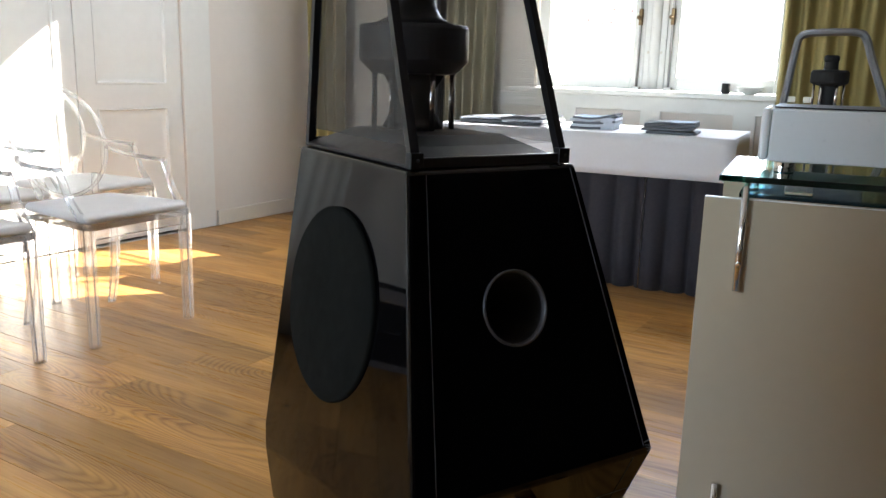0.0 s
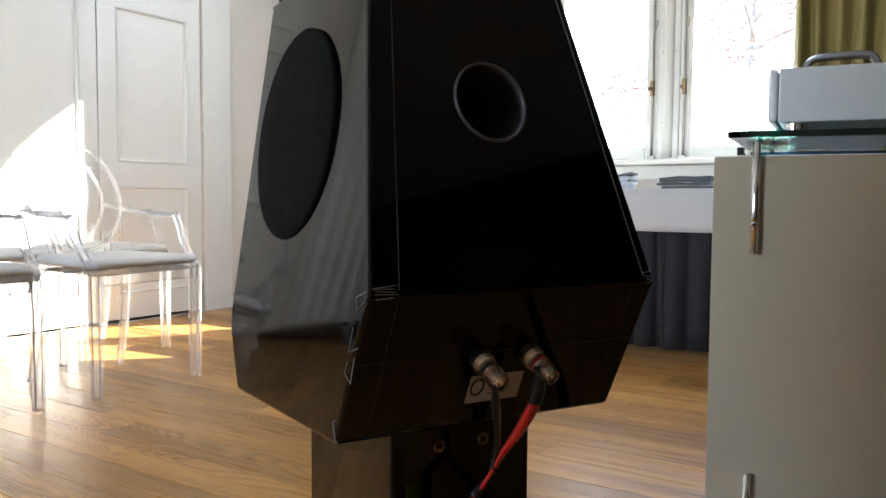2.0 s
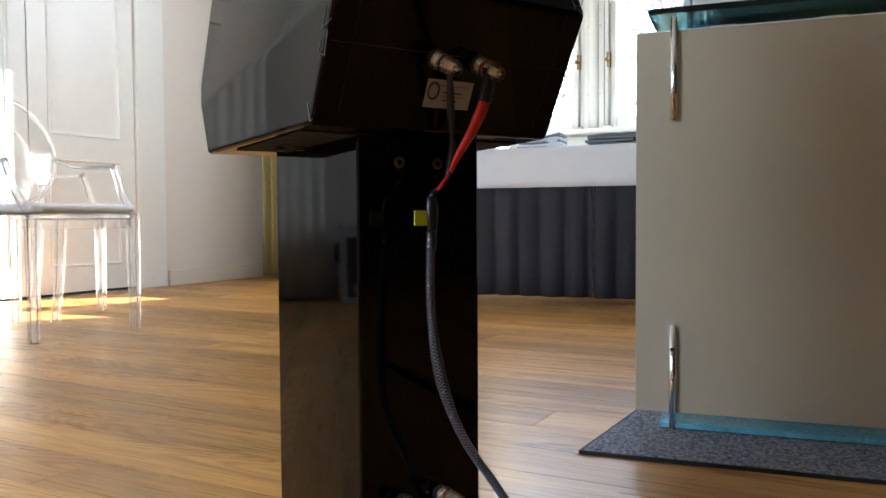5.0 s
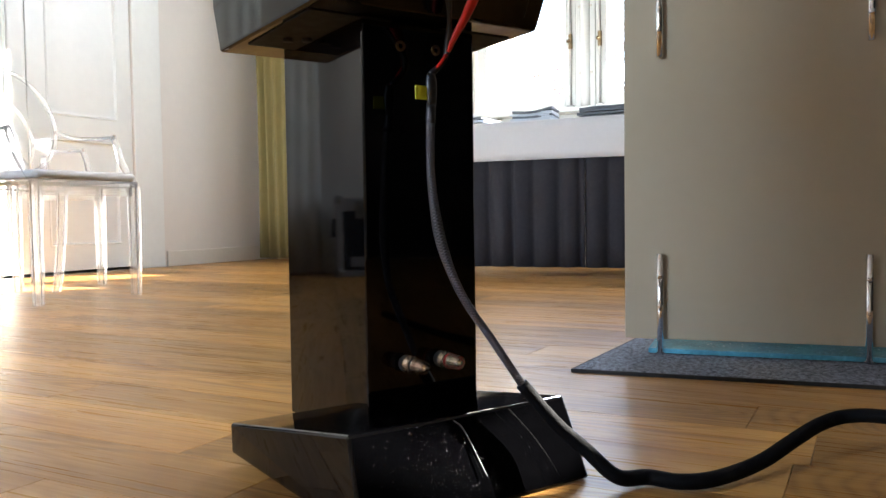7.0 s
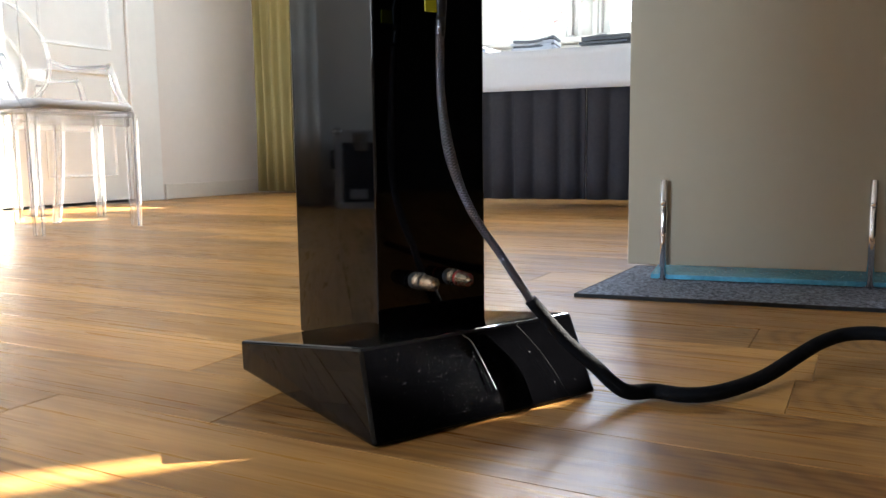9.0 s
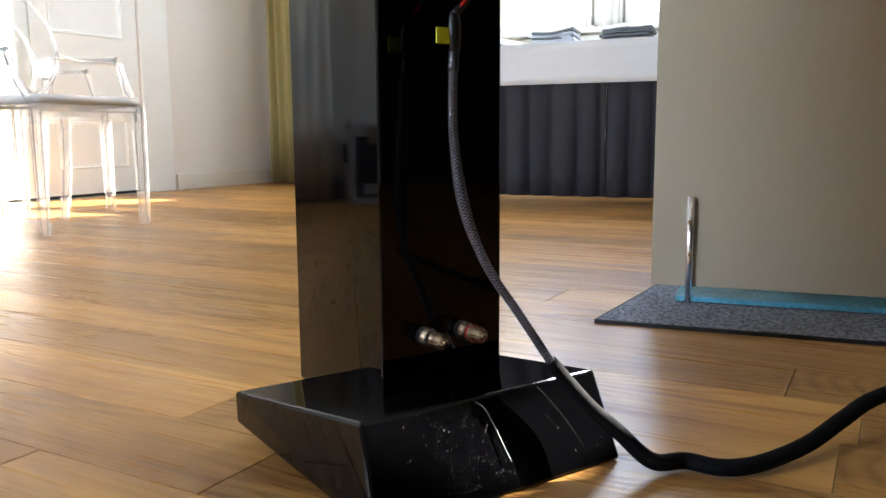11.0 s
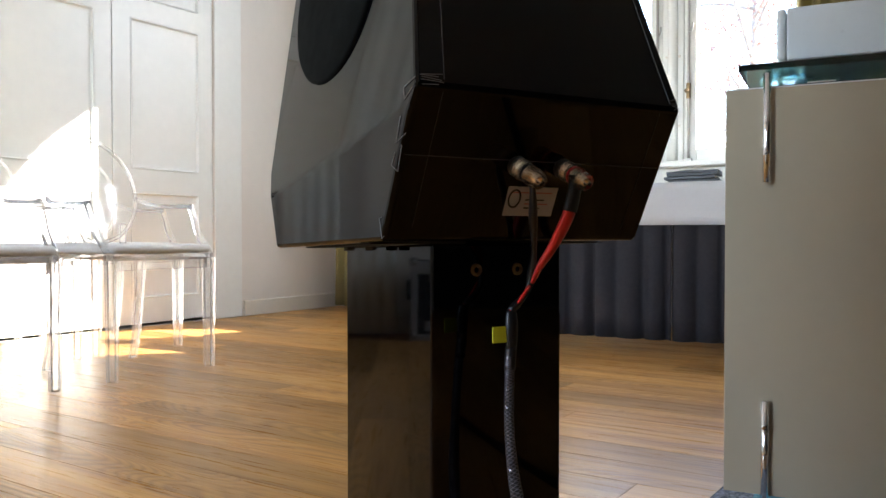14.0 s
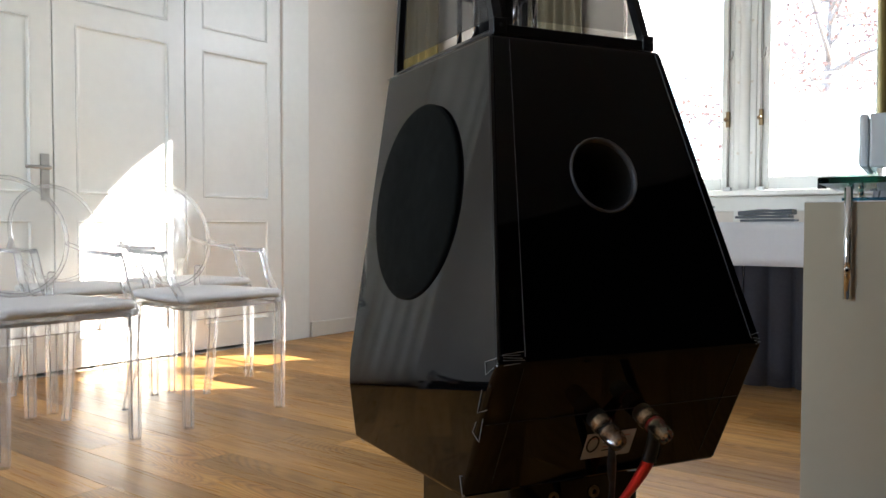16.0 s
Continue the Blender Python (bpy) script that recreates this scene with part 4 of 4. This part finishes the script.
part("seam", sweep([Vector((x, -v_back(0.596) - 0.0003, 0.596)) for x in (-side_width(v_back(0.596), 0.596) + 0.005, 0, half_width(0.596) - 0.004)], 0.00032, 6), GUNMETAL, cabinet)
# chipped edges on the side face
for pts in (((0.092, 0.656), (0.074, 0.650), (0.078, 0.640), (0.090, 0.648)), ((0.083, 0.612), (0.066, 0.606), (0.074, 0.627)), ((0.064, 0.598), (0.058, 0.588), (0.069, 0.582), (0.076, 0.603)), ((0.040, 0.545), (0.035, 0.544), (0.040, 0.527), (0.044, 0.529))):
    line = [Vector((-side_width(v, z) - 0.0006, -v, z)) for v, z in pts]
    part("scratch", sweep(line, 0.0004, 5), SCRATCH, cabinet)
for k, (v, z) in enumerate(((-0.214, 0.516), (-0.26, 0.60), (-0.257, 0.938))):
    part("scratch", sweep([Vector((-side_width(v, z) + 0.002, -v + 0.001, z)), Vector((-side_width(v, z) + 0.0015, -v - 0.012, z - (0.0005 if k != 1 else 0.012)))], 0.0004, 5), SCRATCH, cabinet)

# recessed plate and sockets underneath, along the sloping underside
def under(y):
    return ZB - (y + v_back(ZB)) * (ZB - ZF) / (0.229 + v_back(ZB))


for x in (-0.085, 0.085):
    bm = box(x - 0.05, x + 0.05, 0.0, 0.17, -0.0015, -0.0002)
    for v in bm.verts:
        v.co.z += under(v.co.y)
    plate = part("bottom_plate", bm, DULL_BLACK, cabinet, bevel=0.0005)
    for k in range(3):
        part("bolt", lathe([(0.006, 0), (0.006, -0.004), (0.003, -0.0045)], 12), DARK_RUBBER, plate, m=pose(x - 0.02 + 0.02 * k, 0.12 - 0.01 * k, under(0.12 - 0.01 * k) - 0.0015))

# column and foot
part("column", box(-0.073, 0.079, 0.0, 0.205, 0.05, ZB - 0.003), LACQUER, speaker, "high-gloss black square column", bevel=0.0025)
fp = [(-0.192, 0.014), (-0.187, 0.053), (0.082, 0.092), (0.118, 0.0015)]
bm = loft([[(s * w, -v, z) for (v, z), w in zip(fp, (0.160, 0.163, 0.143, 0.150))] for s in (-1, 1)])
part("foot", bm, LACQUER, speaker, "sloping high-gloss black foot with dust and a scratch", bevel=0.0035)
for x, v in ((-0.12, -0.16), (0.12, -0.16)):
    part("foot_pad", lathe([(0.015, 0.0), (0.016, 0.002), (0.016, 0.016)], 16), DARK_RUBBER, speaker, m=pose(x, -v, 0))
slope = lambda k: (0.082 + 0.036 * k, 0.092 - 0.08 * k)
def on_slope(x, k):
    v, z = slope(k)
    return Vector((x, -v - 0.0012, z + 0.0005))
part("scratch", sweep(smooth_line([on_slope(-0.018, 0.06), on_slope(-0.008, 0.2), on_slope(0.006, 0.78)], 5), 0.00055, 6), SCRATCH, speaker, "pale diagonal scratch")
rnd = random.Random(11)
dust = bmesh.new()
for k in range(420):
    p = on_slope(min(0.13, rnd.gauss(-0.03, 0.045)), min(0.95, max(0.04, rnd.random() ** 0.75)))
    r = rnd.uniform(0.00012, 0.0003) if k % 6 else rnd.uniform(0.0003, 0.0006)
    dust.faces.new([dust.verts.new(p + Vector(q) * r) for q in ((-1, 0, 0.3), (0, -0.4, -1), (1, 0, 0.2), (0.1, 0.4, 1))])
for k in range(130):
    x, v = rnd.gauss(-0.09, 0.05), rnd.uniform(-0.02, 0.075)
    if abs(x) < 0.14 and (v > 0.004 or x < -0.078):
        p = Vector((x, -v, 0.053 + (v + 0.187) / 0.269 * 0.039 + 0.0008))
        r = rnd.uniform(0.0002, 0.0006)
        dust.faces.new([dust.verts.new(p + Vector(q) * r) for q in ((-1, 0, 0), (0, -1, 0), (1, 0, 0), (0, 1, 0))])
ds = part("dust", dust, DUST, speaker, "fine pale dust specks")
ds["kind"] = "stuff"

# bolts on the column
for x in (-0.024, 0.024):
    b = part("bolt", lathe([(0.0062, 0.0), (0.0062, 0.0012), (0.0052, 0.002), (0.003, 0.0018), (0.0028, -0.002), (0.0, -0.002)], 20, caps=False), BRASS, speaker, "small brass socket bolt", m=pose(x, -0.0003, 0.496, 90, 0, 0))


def binding_post(m, ring_mat):
    """Clear-capped terminal: base nut, gold rings, clear fluted knob; local z outwards."""
    t = part("binding_post", lathe([(0.009, 0.0), (0.0095, 0.001), (0.0095, 0.006), (0.008, 0.007)], 20), DARK_RUBBER, speaker, "clear-capped gold binding post", m=m)
    part("contact", lathe([(0.0068, 0.006), (0.0068, 0.011), (0.0042, 0.012), (0.0042, 0.018), (0.0058, 0.0185), (0.0058, 0.0235), (0.004, 0.0245), (0.004, 0.0375), (0.0026, 0.0378), (0.002, 0.03), (0.0, 0.03)], 16, caps=False), GOLD, t, "gold-plated contact", True)
    part("colour_ring", lathe([(0.0075, 0.0195), (0.0085, 0.0195), (0.0085, 0.0215), (0.0075, 0.0215)], 20), ring_mat, t)
    prof = [(0.0095, 0.0078), (0.0102, 0.009), (0.0102, 0.0135), (0.0085, 0.0145), (0.0085, 0.019), (0.0092, 0.0225), (0.0090, 0.034), (0.0078, 0.0395), (0.0048, 0.0402)]
    bm = loft([[(r * (1 - 0.07 * (i % 2)) * math.cos(2 * math.pi * i / 24), r * (1 - 0.07 * (i % 2)) * math.sin(2 * math.pi * i / 24), z) for i in range(24)] for r, z in prof], caps=False)
    part("clear_cap", bm, CLEAR_CAP, t, "clear fluted plastic cap")


nrm = Vector((0, -0.91, -0.41)).normalized()
def out_m(p, n):
    xx = Vector((1, 0, 0))
    return Matrix.Translation(p) @ Matrix((xx, n.cross(xx), n)).transposed().to_4x4()
for x, mt in ((-0.025, DULL_BLACK), (0.026, RED)):
    binding_post(out_m((x, -v_back(0.592), 0.592), nrm), mt)
for x, mt in ((-0.024, DULL_BLACK), (0.024, RED)):
    binding_post(out_m((x, 0.0, 0.138), Vector((0, -1, 0))), mt)

# type plate with its printing reduced to bars
lab = out_m((0.0, -v_back(0.5605) - 0.0006, 0.5605), nrm)
label = part("type_plate", box(-0.027, 0.028, -0.014, 0.0145, 0.0, 0.0005), PAPER, speaker, "small white type plate below the binding posts", m=lab)
part("emblem", sweep([Vector((-0.0185 + 0.0062 * math.cos(a * math.pi / 10), 0.003 + 0.0085 * math.sin(a * math.pi / 10), 0.0008)) for a in range(20)], 0.0009, 5, closed=True), DULL_BLACK, label)
for k, (x0, x1, y) in enumerate(((-0.006, 0.012, 0.006), (-0.006, 0.02, 0.002), (-0.006, 0.015, -0.002), (-0.022, 0.022, -0.009))):
    part("print_bar", box(x0, x1, -y - 0.0006, -y + 0.0006, 0.0005, 0.0007), PAPER_RED if k in (1, 3) else DULL_BLACK, label)

# ---- screened tower on top ----
plinth = loft([[(x * w, y, z) for x, y in ((-1, y0), (1, y0), (1, y1), (-1, y1))] for w, y0, y1, z in ((0.092, 0.004, 0.25, ZT + 0.001), (0.092, 0.004, 0.25, ZT + 0.004), (0.052, 0.06, 0.2, 0.966))])
part("plinth", plinth, SATIN_BLACK, speaker, "dark hipped plinth", bevel=0.001)
TOP_Z = 1.42
lean = 0.375
def corner(sx, back, z):
    k = z - ZT
    return Vector((sx * (0.0865 - 0.03 * k), (0.001 + lean * k) if back else (0.249 - 0.07 * k), z))
for sx in (-1, 1):
    for back in (True, False):
        bar = part("frame_bar", sweep([corner(sx, back, ZT + 0.002), corner(sx, back, 1.15), corner(sx, back, TOP_Z)], 0.0062, 4), SATIN_BLACK, speaker, "slim black frame bar")
        if back:
            p = corner(sx, True, ZT + 0.007)
            part("bar_bracket", box(p.x - 0.007, p.x + 0.007, p.y - 0.006, p.y + 0.004, ZT + 0.0005, ZT + 0.016), SATIN_BLACK, bar, bevel=0.001)
            part("bar_screw", lathe([(0.002, 0), (0.002, 0.001)], 10), CHROME, bar, m=pose(p.x, p.y - 0.006, ZT + 0.009, 90, 0, 0))
for back in (True, False):
    a, b = corner(-1, back, ZT + 0.006), corner(1, back, ZT + 0.006)
    part("sill_bar", box(a.x, b.x, a.y - 0.004, a.y + 0.004, ZT + 0.001, ZT + 0.011), SATIN_BLACK, speaker, bevel=0.001)
    part("head_bar", sweep([corner(-1, back, TOP_Z), corner(1, back, TOP_Z)], 0.0062, 4), SATIN_BLACK, speaker)
for sx in (-1, 1):
    part("head_bar", sweep([corner(sx, True, TOP_Z), corner(sx, False, TOP_Z)], 0.0062, 4), SATIN_BLACK, speaker)


def screen(p, q, r, s, mat=MESH, name="screen"):
    bm = bmesh.new()
    middle = Vector((0, 0.16, 1.18))
    p, q, r, s = [v.lerp(middle, 0.045) for v in (p, q, r, s)]
    nrm2 = (q - p).cross(s - p).normalized() * 0.0004
    vs = [bm.verts.new(v + o) for o in (nrm2, -nrm2) for v in (p, q, r, s)]
    bm.faces.new(vs[:4]), bm.faces.new(vs[4:][::-1])
    part(name, bm, mat, speaker, "fine dark perforated screen")


screen(corner(-1, True, ZT + 0.01), corner(1, True, ZT + 0.01), corner(1, True, TOP_Z), corner(-1, True, TOP_Z))
screen(corner(-1, True, ZT + 0.01), corner(-1, False, ZT + 0.01), corner(-1, False, TOP_Z), corner(-1, True, TOP_Z), MESH_SIDE)
screen(corner(1, True, ZT + 0.01), corner(1, False, ZT + 0.01), corner(1, False, TOP_Z), corner(1, True, TOP_Z))
DRV = pose(-0.003, 0.155, 0)
drum = part("driver_drum", lathe([(0.03, 1.024), (0.046, 1.026), (0.057, 1.036), (0.060, 1.04), (0.060, 1.073), (0.058, 1.077), (0.03, 1.078)], 48), GUNMETAL, speaker, "dark grey cast driver drum", bevel=0.001, m=DRV)
part("waveguide", lathe([(0.034, 0.967), (0.028, 0.98), (0.02, 0.99), (0.019, 1.0), (0.026, 1.012), (0.034, 1.025)], 40), DULL_BLACK, drum, "black waisted waveguide", True)
part("phase_plug", lathe([(0.045, 1.078), (0.03, 1.085), (0.022, 1.1), (0.02, 1.13), (0.03, 1.17), (0.05, 1.19)], 40), SATIN_BLACK, drum, "black turned phase plug", True)
for k in range(6):
    a = k * math.pi / 3 + 0.5
    part("pillar", sweep([Vector((0.043 * math.cos(a), 0.043 * math.sin(a), 0.966)), Vector((0.043 * math.cos(a), 0.043 * math.sin(a), 1.03))], 0.0032, 10), CHROME, drum, "polished rod", True)
part("upper_drum", lathe([(0.05, 1.19), (0.06, 1.2), (0.06, 1.25), (0.04, 1.26)], 40), GUNMETAL, drum, "dark grey cast upper drum", bevel=0.001)
part("head_plate", box(-0.075, 0.075, 0.17, 0.225, TOP_Z - 0.004, TOP_Z + 0.004), SATIN_BLACK, speaker, bevel=0.001)

# ---- loudspeaker cable ----
cable = thing("speaker_cable", SPK, "braided loudspeaker cable with red and black tails, lying on the floor", "cable")
def to_spk(x, y, z):
    return SPK.inverted() @ Vector((x, y, z))
down = [(-0.013, -0.044, 0.43), (-0.016, -0.046, 0.40), (-0.018, -0.05, 0.34), (-0.013, -0.06, 0.275), (0.002, -0.075, 0.22), (0.031, -0.09, 0.17), (0.06, -0.105, 0.12), (0.095, -0.122, 0.074), (0.12, -0.142, 0.045), (0.145, -0.165, 0.016)]
sleeve = [p for p in down if p[2] > 0.11]
core = smooth_line(sleeve, 8)
girth = lambda t: 0.0044 + 0.0016 * math.exp(-((t - 0.48) / 0.1) ** 2)
braid = part("braided_sleeve", sweep(core, girth, 12), BRAID, cable, "silver-flecked braided sleeve", True)


def strand(line, radius, turns, phase):
    """A thread wound round a line."""
    n, k, out = len(line), 14, []
    total = int(abs(turns) * k)
    for i in range(total + 1):
        t = i / total
        q = min(t * (n - 1), n - 1.001)
        j = int(q)
        p, d = line[j].lerp(line[j + 1], q - j), (line[j + 1] - line[j]).normalized()
        side = d.cross(Vector((0, 1, 0))).normalized()
        a = phase + 2 * math.pi * turns * t
        out.append(p + (side * math.cos(a) + d.cross(side) * math.sin(a)) * radius(t))
    return out


for way in (1, -1):
    bm = bmesh.new()
    for k in range(5):
        sweep(strand(core, girth, way * 22, 2 * math.pi * k / 5), 0.00027, 4, bm=bm)
    part("silver_threads", bm, THREAD, braid, "fine silver threads of the braid")
floor_run = [to_spk(*p) for p in ((0.283, 0.688, 0.011), (0.312, 0.672, 0.011), (0.346, 0.677, 0.011), (0.387, 0.700, 0.013), (0.425, 0.722, 0.02), (0.47, 0.757, 0.031), (0.518, 0.796, 0.04), (0.56, 0.813, 0.046), (0.60, 0.79, 0.05), (0.66, 0.72, 0.048), (0.8, 0.6, 0.03), (1.05, 0.4, 0.012), (1.4, 0.1, 0.012))]
LOWER = material("dull_black_woven_sleeve", (0.0035, 0.0035, 0.004), 0.8, bump=0.5, bump_scale=600, spec=0.1)
part("lower_sleeve", sweep(smooth_line([down[-4], down[-3], down[-2], down[-1]] + floor_run, 8), lambda t: 0.0072 + 0.0016 * min(1, t * 5), 12), LOWER, cable, "dull black woven lower sleeve", True)
part("collar", sweep(smooth_line([(-0.012, -0.043, 0.459), (-0.013, -0.045, 0.445), (-0.013, -0.045, 0.424)], 5), lambda t: 0.0052 + 0.0016 * math.sin(t * 3.14), 12, 0.75), BLACK_SHRINK, cable, "black heat-shrink collar", True)
part("red_wire", sweep(smooth_line([(-0.012, -0.0425, 0.458), (-0.004, -0.0435, 0.467), (0.0075, -0.045, 0.482)], 5), 0.0019, 8), RED, cable, "bare red wire above the collar", True)
part("collar", sweep(smooth_line([(-0.013, -0.044, 0.426), (-0.015, -0.045, 0.405)], 4), 0.0054, 12), BLACK_SHRINK, cable, "black heat-shrink collar", True)
part("tag", box(-0.034, -0.017, -0.0455, -0.044, 0.4305, 0.4455), YELLOW, cable, "fluorescent yellow paper tag", bevel=0.0005)
part("red_tail", sweep(smooth_line([(0.0095, -0.046, 0.485), (0.0125, -0.053, 0.499), (0.0175, -0.068, 0.52), (0.0205, -0.083, 0.543), (0.021, -0.088, 0.553)], 6), lambda t: 0.0032 + 0.0045 * min(1, t * 1.5) ** 1.1, 10, 0.65), RED, cable, "red heat-shrink tail", True)
part("red_tail_boot", sweep(smooth_line([(0.02, -0.0885, 0.551), (0.0225, -0.091, 0.566), (0.025, -0.0915, 0.583)], 5), lambda t: 0.0075 - 0.001 * t, 10, 0.7), BLACK_SHRINK, cable, "black heat-shrink boot", True)
part("black_tail", sweep(smooth_line([(-0.012, -0.0415, 0.459), (-0.002, -0.041, 0.467), (0.0075, -0.042, 0.478), (0.009, -0.046, 0.495), (0.003, -0.058, 0.517), (-0.009, -0.073, 0.543), (-0.021, -0.089, 0.566), (-0.025, -0.0915, 0.583)], 6), lambda t: 0.004 + 0.0008 * math.sin(t * 19), 10, 0.8), BLACK_SHRINK, cable, "black heat-shrink tail", True)

# ---- oak planks ----
PW = 0.145
meshes = {}


def plank_mesh(ln, wd):
    key = (round(ln, 3), round(wd, 3))
    if key not in meshes:
        g, c = 0.0003, 0.0007
        bm = loft([[(g + i, g + i, z), (ln - g - i, g + i, z), (ln - g - i, wd - g - i, z), (g + i, wd - g - i, z)] for i, z in ((0, -0.012), (0, -c), (c, 0.0))])
        me = bpy.data.meshes.new("plank")
        bm.to_mesh(me)
        bm.free()
        me.materials.append(OAK)
        meshes[key] = me
    return meshes[key]


rnd = random.Random(21)
row_r = 4.151 - 29 * PW
k = 0
while row_r < ROOM_R:
    r0, r1 = max(0.0, row_r), min(ROOM_R, row_r + PW)
    if r1 - r0 > 0.01:
        x = -rnd.choice((0.0, 0.4, 0.8, 1.2, 1.6))
        cuts = [x]
        while cuts[-1] < ROOM_S:
            cuts.append(cuts[-1] + rnd.choice((1.4, 1.6, 1.8, 2.0, 2.2)))
        known = [c for r, c in ((4.006, 3.44), (3.861, 3.265), (3.716, 3.982), (3.426, 3.908)) if abs(r0 - r) < 0.02]
        if known:
            best = min(range(1, len(cuts) - 1), key=lambda i: abs(cuts[i] - known[0]))
            cuts[best] = known[0]
        for a, b in zip(cuts, cuts[1:]):
            a, b = max(0.0, a), min(ROOM_S, b)
            if b - a > 0.05:
                ob = new("plank", plank_mesh(b - a, r1 - r0))
                ob.parent = floor
                ob.matrix_basis = pose(a, -r1, 0)
    row_r += PW
